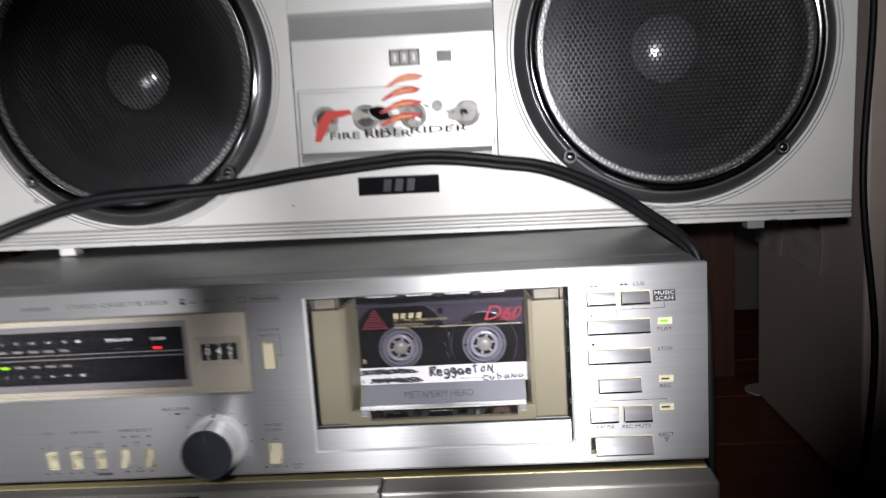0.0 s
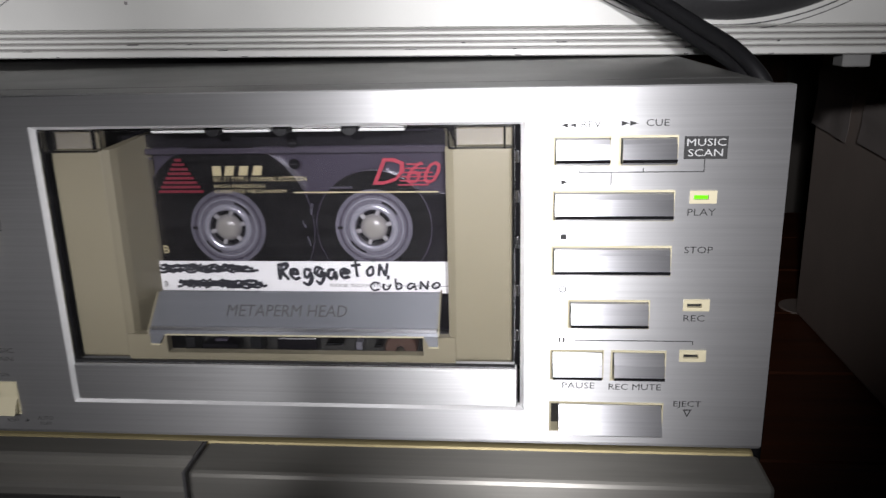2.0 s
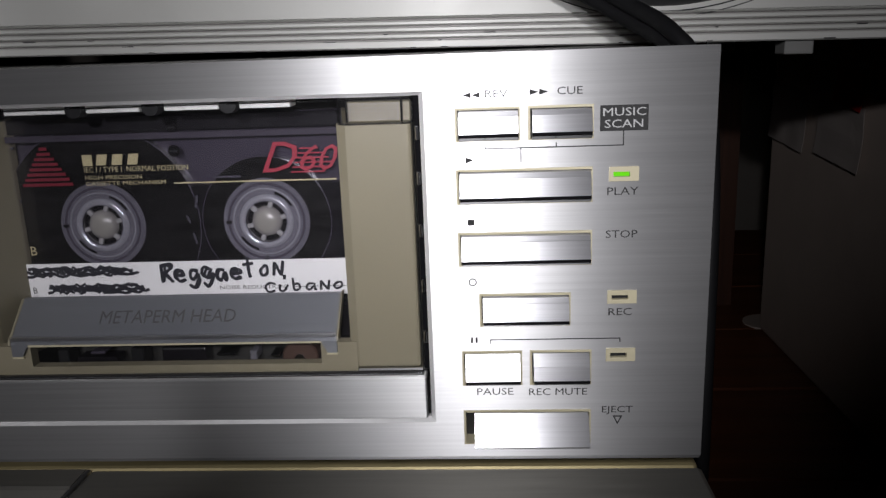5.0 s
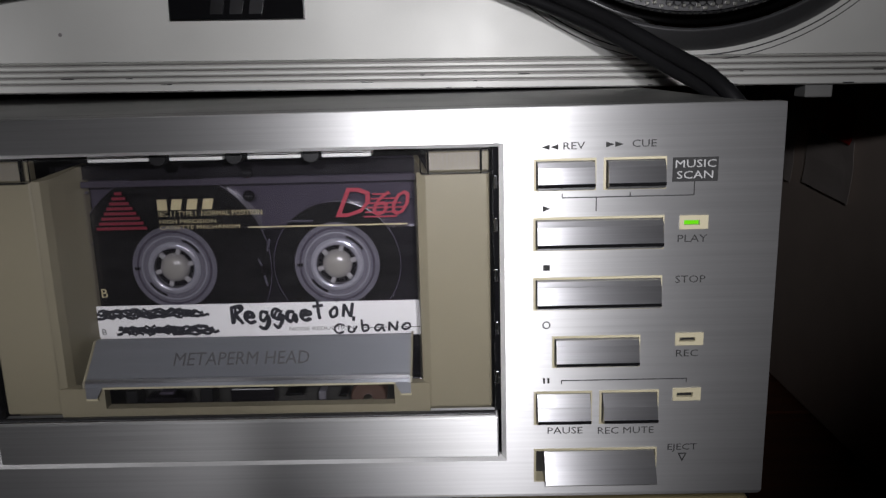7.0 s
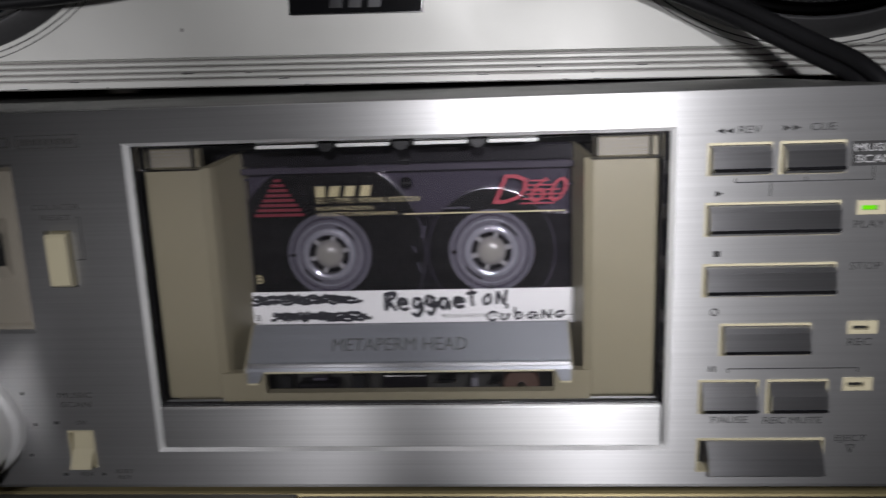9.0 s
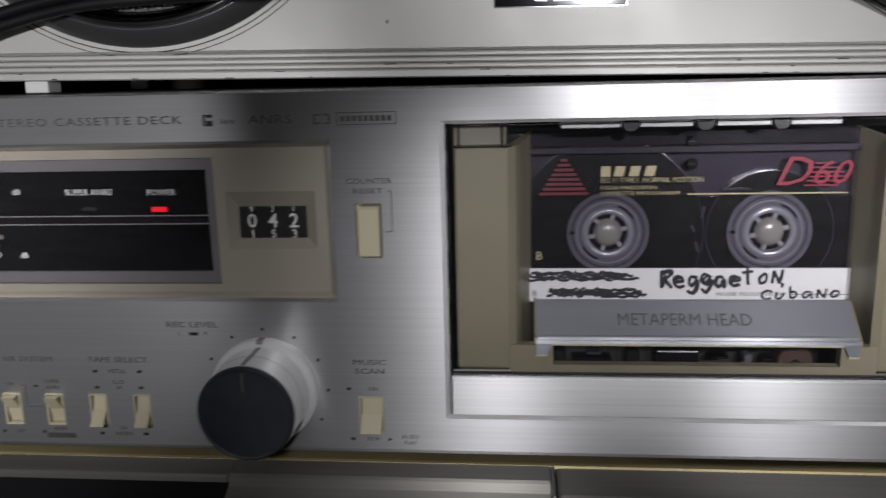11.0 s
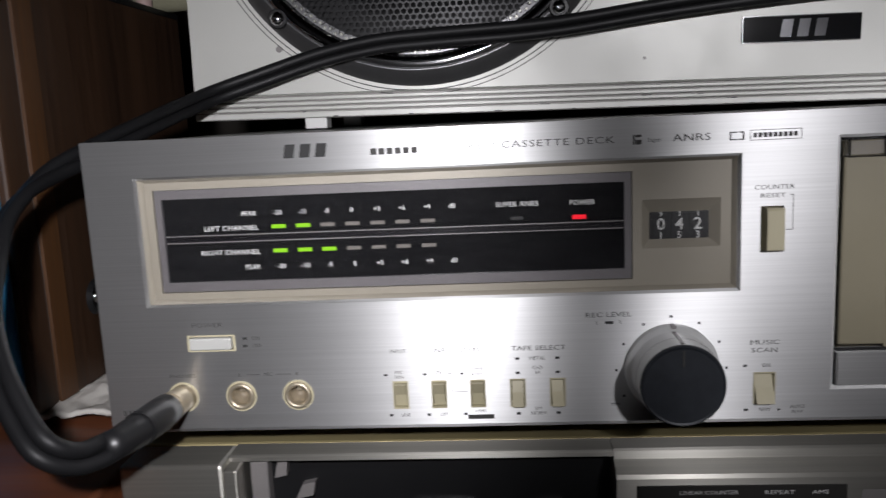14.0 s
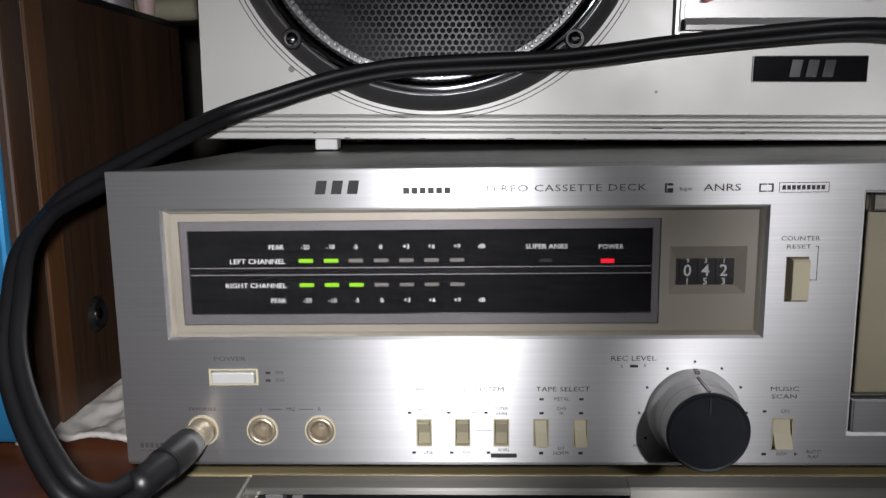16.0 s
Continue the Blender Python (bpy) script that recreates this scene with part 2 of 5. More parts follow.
def along_x(me):
    """A flat mapping, one metre to the unit, with u along the brushing."""
    layer = me.uv_layers.new(name="grain")
    flat = []
    for p in me.polygons:
        n = p.normal
        for k in p.vertices:
            c = me.vertices[k].co
            flat += (c.y, c.z) if abs(n.x) > 0.75 else ((c.x, c.y) if abs(n.z) > 0.75 else (c.x, c.z))
    layer.data.foreach_set("uv", flat)


def part(name, bm, material, parent=None, label="", smooth=False):
    """Links a bmesh in world millimetres as one mesh under a thing or a part."""
    me = bpy.data.meshes.new(name)
    bmesh.ops.scale(bm, vec=(MM, MM, MM), verts=bm.verts)
    bm.to_mesh(me)
    bm.free()
    me.materials.append(material)
    along_x(me)
    if smooth:
        me.polygons.foreach_set("use_smooth", [True] * len(me.polygons))
    ob = new(name, me)
    if parent is not None:
        ob.parent = parent
        if parent.type == "EMPTY":
            ob.matrix_parent_inverse = Matrix.Translation(-parent.location)
    if label:
        ob["label"] = label
    return ob


def box(x0, x1, y0, y1, z0, z1, bevel=0.0, segments=2, bm=None):
    bm = bm or bmesh.new()
    made = bmesh.ops.create_cube(bm, size=1.0, matrix=Matrix.LocRotScale(((x0 + x1) / 2, (y0 + y1) / 2, (z0 + z1) / 2), None, (x1 - x0, y1 - y0, z1 - z0)))
    if bevel > 0:
        edges = list({e for v in made["verts"] for e in v.link_edges})
        bmesh.ops.bevel(bm, geom=edges, offset=bevel, segments=segments, affect="EDGES", profile=0.5)
    return bm


def prism(profile, x0, x1, bm=None):
    """A profile of (y, z) drawn out along x."""
    bm = bm or bmesh.new()
    a = [bm.verts.new((x0, y, z)) for y, z in profile]
    b = [bm.verts.new((x1, y, z)) for y, z in profile]
    bm.faces.new(a)
    bm.faces.new(b[::-1])
    for i in range(len(a)):
        j = (i + 1) % len(a)
        bm.faces.new((a[j], a[i], b[i], b[j]))
    bmesh.ops.recalc_face_normals(bm, faces=bm.faces)
    return bm


def slab(outline, y0, y1, bm=None):
    """An outline of (x, z) drawn out along y."""
    bm = bm or bmesh.new()
    a = [bm.verts.new((x, y0, z)) for x, z in outline]
    b = [bm.verts.new((x, y1, z)) for x, z in outline]
    made = [bm.faces.new(a), bm.faces.new(b[::-1])]
    for i in range(len(a)):
        j = (i + 1) % len(a)
        made.append(bm.faces.new((a[j], a[i], b[i], b[j])))
    bmesh.ops.recalc_face_normals(bm, faces=made)
    return bm


def plate(x0, x1, z0, z1, y0, y1, holes):
    """A plate from y0 (front) to y1 with rectangular holes (x0, x1, z0, z1) through it."""
    bm = bmesh.new()
    xs = sorted({x0, x1, *(h[0] for h in holes), *(h[1] for h in holes)})
    zs = sorted({z0, z1, *(h[2] for h in holes), *(h[3] for h in holes)})
    solid = {(i, k) for i in range(len(xs) - 1) for k in range(len(zs) - 1)
             if not any(h[0] <= (xs[i] + xs[i + 1]) / 2 <= h[1] and h[2] <= (zs[k] + zs[k + 1]) / 2 <= h[3] for h in holes)}
    made = {}

    def vert(i, k, y):
        key = (i, k, y)
        if key not in made:
            made[key] = bm.verts.new((xs[i], y, zs[k]))
        return made[key]

    for i, k in solid:
        bm.faces.new([vert(i, k, y0), vert(i + 1, k, y0), vert(i + 1, k + 1, y0), vert(i, k + 1, y0)])
        bm.faces.new([vert(i, k + 1, y1), vert(i + 1, k + 1, y1), vert(i + 1, k, y1), vert(i, k, y1)])
        for di, dk, a, b in ((-1, 0, (0, 1), (0, 0)), (1, 0, (1, 0), (1, 1)), (0, -1, (0, 0), (1, 0)), (0, 1, (1, 1), (0, 1))):
            if (i + di, k + dk) not in solid:
                p, q = (i + a[0], k + a[1]), (i + b[0], k + b[1])
                bm.faces.new([vert(*p, y0), vert(*p, y1), vert(*q, y1), vert(*q, y0)])
    bmesh.ops.recalc_face_normals(bm, faces=bm.faces)
    return bm


def frame_bevel(outer, inner, y_outer, y_inner, bm=None):
    """Four sloping faces from an outer rectangle to an inner one."""
    bm = bm or bmesh.new()
    def ring(r, y):
        return [bm.verts.new((x, y, z)) for x, z in ((r[0], r[2]), (r[1], r[2]), (r[1], r[3]), (r[0], r[3]))]
    a, b = ring(outer, y_outer), ring(inner, y_inner)
    for i in range(4):
        j = (i + 1) % 4
        bm.faces.new((a[i], a[j], b[j], b[i]))
    return bm


def lathe(profile, cx, cz, seg=48, bm=None, start=0.0, stop=360.0, cap=False):
    """A profile of (radius, y) turned round an axis along y."""
    bm = bm or bmesh.new()
    full = stop - start >= 360.0
    count = seg if full else seg + 1
    rings = []
    for r, y in profile:
        if r <= 1e-6:
            v = bm.verts.new((cx, y, cz))
            rings.append([v] * count)
        else:
            rings.append([bm.verts.new((cx + r * math.cos(a), y, cz + r * math.sin(a))) for a in (radians(start + (stop - start) * i / seg) for i in range(count))])
    made = []
    for p, q in zip(rings, rings[1:]):
        for i in range(seg):
            j = (i + 1) % count
            corners = []
            for v in (p[i], p[j], q[j], q[i]):
                if v not in corners:
                    corners.append(v)
            if len(corners) > 2:
                made.append(bm.faces.new(corners))
    bmesh.ops.recalc_face_normals(bm, faces=made)
    return bm


def tube(points, radius, bm=None, seg=12, ends=True):
    """A round cord along points in millimetres."""
    bm = bm or bmesh.new()
    pts = [Vector(p) for p in points]
    side = None
    rings = []
    for i, p in enumerate(pts):
        ahead = (pts[min(i + 1, len(pts) - 1)] - pts[max(i - 1, 0)]).normalized()
        if side is None:
            side = ahead.cross(Vector((0, 1, 0.2))).normalized()
        side = (side - ahead * side.dot(ahead)).normalized()
        up = ahead.cross(side)
        rad = radius[i] if isinstance(radius, (list, tuple)) else radius
        rings.append([bm.verts.new(p + rad * (math.cos(2 * math.pi * k / seg) * side + math.sin(2 * math.pi * k / seg) * up)) for k in range(seg)])
    made = []
    for a, b in zip(rings, rings[1:]):
        for k in range(seg):
            made.append(bm.faces.new((a[k], a[(k + 1) % seg], b[(k + 1) % seg], b[k])))
    if ends:
        made += [bm.faces.new(rings[0][::-1]), bm.faces.new(rings[-1])]
    bmesh.ops.recalc_face_normals(bm, faces=made)
    return bm


def spline(points, steps=10):
    """A smooth line through points (Catmull-Rom)."""
    pts = [Vector(p) for p in points]
    pts = [2 * pts[0] - pts[1], *pts, 2 * pts[-1] - pts[-2]]
    out = []
    for a, b, c, d in zip(pts, pts[1:], pts[2:], pts[3:]):
        for s in range(steps):
            t = s / steps
            out.append(0.5 * (2 * b + (c - a) * t + (2 * a - 5 * b + 4 * c - d) * t * t + (3 * b - a - 3 * c + d) * t ** 3))
    out.append(pts[-2])
    return out


def text(words, x, z, height, material, parent, y=-0.06, align="CENTER", width=None, bold=0.0, shear=0.0, spin=0.0, name="lettering", label="", spacing=1.0):
    """Flat printed letters on a surface that faces the front; x, z: the middle (or left end) of the line at half its height."""
    curve = bpy.data.curves.new(name, "FONT")
    curve.body, curve.align_x, curve.align_y = words, align, "CENTER"
    curve.size, curve.extrude, curve.offset, curve.shear, curve.space_character = 1.0, 0.0, bold, shear, spacing
    curve.resolution_u = 2
    helper = bpy.data.objects.new(name, curve)
    scene.collection.objects.link(helper)
    bpy.context.view_layer.update()
    me = bpy.data.meshes.new_from_object(helper.evaluated_get(bpy.context.evaluated_depsgraph_get()))
    bpy.data.objects.remove(helper)
    bpy.data.curves.remove(curve)
    me.name = name
    co = np.zeros(len(me.vertices) * 3)
    me.vertices.foreach_get("co", co)
    co = co.reshape(-1, 3)
    s = height / 0.70
    sx = s
    if width:
        sx = width / max(1e-6, co[:, 0].max() - co[:, 0].min())
    c, sn = math.cos(radians(spin)), math.sin(radians(spin))
    px, pz = co[:, 0] * sx, co[:, 1] * s
    out = np.stack([(x + px * c - pz * sn) * MM, np.full(len(co), y * MM), (z + px * sn + pz * c) * MM], 1)
    me.vertices.foreach_set("co", out.ravel())
    me.materials.clear()
    me.materials.append(material)
    me.update()
    ob = new(name, me)
    ob.parent = parent
    if parent.type == "EMPTY":
        ob.matrix_parent_inverse = Matrix.Translation(-parent.location)
    if label:
        ob["label"] = label
    return ob


def bars(rects, material, parent, y=-0.06, name="printed_mark", label="", thick=0.12):
    """Flat printed marks: each rectangle (x0, x1, z0, z1) a part of its own."""
    for x0, x1, z0, z1 in rects:
        made = part(name, box(x0, x1, y, y + thick, z0, z1), material, parent, label)
    return made


def triangle(x, z, w, h, way, material, parent, y=-0.06, name="symbol"):
    pts = {"right": [(x - w / 2, z - h / 2), (x + w / 2, z), (x - w / 2, z + h / 2)],
           "left": [(x + w / 2, z - h / 2), (x + w / 2, z + h / 2), (x - w / 2, z)],
           "up": [(x - w / 2, z - h / 2), (x + w / 2, z - h / 2), (x, z + h / 2)],
           "down": [(x - w / 2, z + h / 2), (x, z - h / 2), (x + w / 2, z + h / 2)]}[way]
    return part(name, slab(pts, y, y + 0.1), material, parent)


def emblem(x0, x1, z0, z1, y, thick, material, parent, name="maker_mark", label="plain raised maker's mark"):
    """Three plain leaning blocks in place of a maker's lettering."""
    w = (x1 - x0) / 3.5
    for k in range(3):
        a = x0 + k * 1.25 * w
        made = part(name, slab([(a, z0), (a + 0.8 * w, z0), (a + w, z1), (a + 0.2 * w, z1)], y, y + thick), material, parent, label)
    return made


# ---------------------------------------------------------------- the room
def room():
    floor = part("floor", box(-1500, 1500, -1500, 1500, -920, -900), RED_WOOD)
    tagged(floor, "dark red-brown wooden floor of the room", "floor", kind="structure")
    ceiling = part("ceiling", box(-1500, 1500, -1500, 1500, 1500, 1520), WALL_PAINT)
    tagged(ceiling, "dull painted ceiling in the dark room", "ceiling", kind="structure")
    for name, b in (("wall_north", (-1500, 1500, 1500, 1540)), ("wall_south", (-1500, 1500, -1540, -1500)),
                    ("wall_west", (-1540, -1500, -1540, 1540)), ("wall_east", (1500, 1540, -1540, 1540))):
        ob = part(name, box(*b, -900, 1500), WALL_PAINT)
        tagged(ob, "dull painted wall in the dark", "wall", kind="structure")


room()


# ---------------------------------------------------------------- the upper cassette deck
W, HGT = 434.3, 99.4
SLIDES = [(97.7, 102.9), (110.5, 115.7), (123.3, 128.5), (136.4, 141.6), (149.4, 154.6)]
TRANSPORT = {"rev": (376.4, 391.0, 80.0, 87.6), "cue": (392.7, 407.3, 80.0, 87.6), "play": (376.3, 407.2, 65.6, 73.7), "stop": (376.3, 407.2, 50.8, 59.0),
        "rec": (380.9, 402.4, 35.9, 44.1), "pause": (376.4, 390.9, 20.8, 29.7), "mute": (392.7, 407.4, 20.8, 29.7), "eject": (376.4, 407.4, 5.1, 14.2)}
LAMPS = {"play": (410.8, 417.5, 70.2, 73.5), "rec": (410.9, 417.7, 41.2, 44.4), "mute": (410.8, 417.7, 26.7, 30.0)}
WINDOW, DOOR = (16.5, 209.8, 44.0, 87.3), (238.2, 369.5, 11.0, 91.5)


def cassette_deck():
    deck = thing("cassette_deck", (W / 2, 140, -12.5), "silver brushed-aluminium stereo cassette deck stacked on another deck", "cassette deck")
    holes = [WINDOW, DOOR, (29.4, 45.8, 28.6, 34.2), (215.6, 222.6, 56.0, 70.6), (214.2, 221.2, 6.6, 17.2)]
    holes += [(a, b, 7.2, 16.8) for a, b in SLIDES] + [(x - 3, x + 3, 9.8, 15.8) for x in (26.2, 46.2, 65.7)]
    holes += list(TRANSPORT.values()) + list(LAMPS.values())
    part("front_panel", plate(0, W, 1.6, HGT, 0, 5.0, holes), ALU, deck, "brushed aluminium front with printed labels")
    part("opening_edge", frame_bevel(DOOR, (239.4, 368.4, 12.0, 90.6), 0.0, 1.5), KNOB_SIDE, deck, "bright cut edge of the cassette opening")
    part("bottom_lip", prism([(0.0, 1.6), (1.6, 0.0), (5.0, 0.0), (5.0, 1.6)], 0, W), ALU, deck)
    part("body", box(1.2, W - 1.2, 30.0, 285, 1, HGT - 0.6, 1.0), COVER, deck, "grey painted steel cover")
    part("cover_front_edge", box(1.2, W - 1.2, 5.0, 30.0, HGT - 2.6, HGT - 0.6, 0.4), COVER, deck)
    part("cover_base", box(1.2, W - 1.2, 5.0, 30.0, 1, 3.0), COVER, deck)
    for x0 in (1.2, W - 3.2):
        part("cover_side", box(x0, x0 + 2, 5.0, 30.0, 3.0, HGT - 2.6), COVER, deck)
    for x in (30, W - 30):
        for y in (40, 250):
            part("foot", lathe([(0, -12.5), (9, -12.5), (10, -10.5), (10, 1), (0, 1)], 0, 0, 20), RUBBER, deck).matrix_basis = Matrix.Translation((x * MM, y * MM, 0)) @ Matrix.Rotation(radians(90), 4, "X")
    meter(deck)
    controls(deck)
    transport_keys(deck)
    compartment(deck)
    printing(deck)
    return deck


def meter(deck):
    x0, x1, z0, z1 = WINDOW
    bezel = part("meter_bezel", plate(x0, x1, z0, z1, 3.2, 4.8, [(21.2, 177.0, 48.2, 82.8), (179.9, 204.4, 58.0, 73.6)]), BEZEL, deck, "beige meter surround")
    part("surround_edge", frame_bevel((x0 + 0.9, x1 - 0.9, z0 + 0.8, z1 - 0.8), (x0 + 2.2, x1 - 2.2, z0 + 2.0, z1 - 2.0), 1.2, 3.1), BEZEL, bezel)
    part("opening_edge", frame_bevel(WINDOW, (x0 + 0.9, x1 - 0.9, z0 + 0.8, z1 - 0.8), 0.0, 1.2), ALU_DOOR, deck, "bright cut edge of the meter opening")
    part("meter_border", plate(21.4, 176.8, 48.4, 82.6, 3.9, 5.4, [(23.6, 174.6, 51.6, 79.6)]), METER_BORDER, deck, "warm grey border")
    glass = part("meter_display", box(23.2, 175, 4.8, 6.4, 51.2, 80), BLACK_GLOSS, deck, "black peak level display")
    bars([(23.7, 174.5, 66.9, 67.2), (23.7, 174.5, 64.6, 64.9)], GREY_TRIM, glass, 4.72, "divider_line", thick=0.2)
    bars([(23.7, 174.5, 64.95, 66.85)], SHELL_DARK, glass, 4.76, "divider_band", thick=0.2)
    xs = [62.2, 70.5, 78.6, 86.9, 95.2, 103.4, 111.7]
    for row, lit in ((69.4, 2), (61.3, 3)):
        for i, x in enumerate(xs):
            mat = LEVEL_ON if i < lit else LED_OFF
            part("level_lamp", box(x - 2.4, x + 2.4, 4.55, 5.0, row - 0.65, row + 0.65, 0.2, 1), mat, glass, "lit green bar" if i < lit else "unlit bar")
    part("power_lamp", box(158.2, 162.6, 4.55, 5.0, 68.1, 69.5, 0.2, 1), RED_ON, glass, "lit red bar")
    part("noise_reduction_lamp", box(138.5, 142.5, 4.62, 5.0, 68.6, 69.6), BLACK, glass)
    for z in (73.9, 56.0):
        text("PEAK", 52.6, z, 1.55, INK_WHITE, glass, 4.7, bold=0.008)
        for x, s in zip(xs, ("-20", "-10", "-5", "0", "+3", "+6", "+9")):
            text(s, x, z, 1.5, INK_WHITE, glass, 4.7, bold=0.008)
        text("dB", 119.7, z, 1.5, INK_WHITE, glass, 4.7, bold=0.01)
    text("LEFT CHANNEL", 46.2, 69.2, 1.6, INK_WHITE, glass, 4.7, width=18.3, bold=0.008)
    text("RIGHT CHANNEL", 45.3, 61.1, 1.6, INK_WHITE, glass, 4.7, width=20.2, bold=0.008)
    text("SUPER ANRS", 140.7, 73.6, 1.6, INK_WHITE, glass, 4.7, width=13.6, bold=0.008)
    text("POWER", 161.4, 73.4, 1.6, INK_WHITE, glass, 4.7, width=8.0, bold=0.008)
    # tape counter in its sloping well
    counter = part("tape_counter", box(182.2, 201.6, 5.4, 12, 60.2, 69.6), BLACK, deck, "black tape counter with white digits")
    part("counter_well", frame_bevel((179.9, 204.4, 58.0, 73.6), (182.7, 201.1, 60.7, 69.1), 3.25, 5.5), BEZEL, deck)
    for x, s, a, b in ((186.2, "0", "9", "1"), (192.0, "4", "3", "5"), (197.8, "2", "1", "3")):
        part("digit_wheel", box(x - 2.5, x + 2.5, 5.1, 6.0, 60.9, 68.9), BLACK, counter)
        text(s, x, 65.2, 3.8, INK_WHITE, counter, 5.0, bold=0.01)
        text(a, x, 68.5, 1.5, INK_WHITE, counter, 5.0, bold=0.01)
        text(b, x, 61.7, 2.2, INK_WHITE, counter, 5.0, bold=0.01)
    pane = part("meter_window", box(x0 + 0.8, x1 - 0.8, 1.3, 2.2, z0 + 0.7, z1 - 0.7), CLEAR_WINDOW, deck, "clear plastic meter window")
    pane.visible_shadow = False


def controls(deck):
    # power button
    well = part("power_well", box(28.8, 46.4, 4.0, 6.0, 28.0, 34.8), CREAM, deck)
    part("power_rim", plate(29.4, 45.8, 28.6, 34.2, -0.2, 4.0, [(30.2, 45.0, 29.2, 33.7)]), CREAM, well)
    part("power_button", box(30.5, 44.7, -1.6, 4, 29.4, 33.4, 0.5), SILVER_PLATE, well, "silver push button")
    # jacks
    for x in (26.2, 46.2, 65.7):
        jack = part("jack_socket", lathe([(3.0, 4.0), (3.0, -0.5), (3.5, -1.1), (4.2, -1.1), (4.7, -0.5), (4.7, 0.2)], x, 12.8, 32), NICKEL, deck, "nickel jack socket", True)
        part("jack_bore", lathe([(0, 3.9), (1.6, 3.9), (1.7, 2.4), (3.1, 1.8), (3.1, 0.1)], x, 12.8, 24), JACK_WELL, jack, smooth=True)
        part("jack_contact", box(x - 0.9, x + 0.9, 1.6, 3.2, 14.0, 15.2), NICKEL, jack)
        part("jack_rim", lathe([(4.7, -0.25), (5.25, -0.25), (5.35, 0.1)], x, 12.8, 32), CREAM, jack)
    # slide and rocker switches
    for k, (a, b) in enumerate(SLIDES):
        lever_switch(deck, a, b, 7.2, 16.8, k > 2)
    lever_switch(deck, 214.2, 221.2, 6.6, 17.2, True)
    # counter reset
    part("reset_well", box(215.4, 222.8, 3.5, 5.5, 55.6, 71.0), CREAM, deck)
    part("reset_button", prism([(3.4, 56.5), (-1.8, 56.7), (-2.4, 57.2), (-2.4, 69.4), (-1.8, 70.0), (3.4, 70.2)], 217.0, 222.2), CREAM, deck, "cream counter reset button")
    # record level knob
    kx, kz = 188.4, 19.2
    knob = part("record_level_knob", lathe([(14.8, 0.0), (14.8, -2.4), (14.4, -3.2), (13.3, -3.6), (13.0, -4.2), (12.9, -16.0), (12.7, -17.0)], kx, kz, 72), KNOB_SIDE, deck, "large turned silver record level knob", True)
    part("knob_groove", lathe([(13.0, -10.0), (12.75, -10.4), (12.75, -11.0), (13.0, -11.4)], kx, kz, 72), GREY_TRIM, knob)
    part("knob_cap", lathe([(12.8, -16.8), (12.7, -17.6), (12.2, -18.1), (11.6, -17.9), (0, -17.9)], kx, kz, 64), KNOB_CAP, knob, "dark scuffed knob face", False)
    part("knob_pointer", box(kx - 0.3, kx + 0.3, -18.2, -17.8, kz + 6.2, kz + 11.2), INK_PALE, knob)
    part("side_pointer", box(kx - 0.5, kx + 0.5, -16.6, -4.0, kz + 12.5, kz + 13.25), GREY_TRIM, knob)
    part("ring_notch", box(kx - 0.9, kx + 0.9, -3.4, -0.4, kz + 13.6, kz + 14.95, 0.2, 1), GREY_TRIM, knob)


def lever_switch(deck, a, b, z0, z1, low):
    sw = part("slide_switch", box(a - 0.5, b + 0.5, 4.4, 6.4, z0 - 0.5, z1 + 0.5), DARK, deck, "cream lever switch")
    part("switch_rim", plate(a, b, z0, z1, -0.15, 4.4, [(a + 0.5, b - 0.5, z0 + 0.5, z1 - 0.5)]), CREAM, sw)
    mid = (z0 + z1) / 2
    top, bot = (1.4, -2.6) if low else (-2.4, 1.2)
    part("lever", prism([(4.2, z0 + 0.7), (bot, z0 + 0.7), (0.2, mid), (top, z1 - 0.7), (4.2, z1 - 0.7)], a + 0.7, b - 0.7), CREAM, sw, "cream plastic lever")


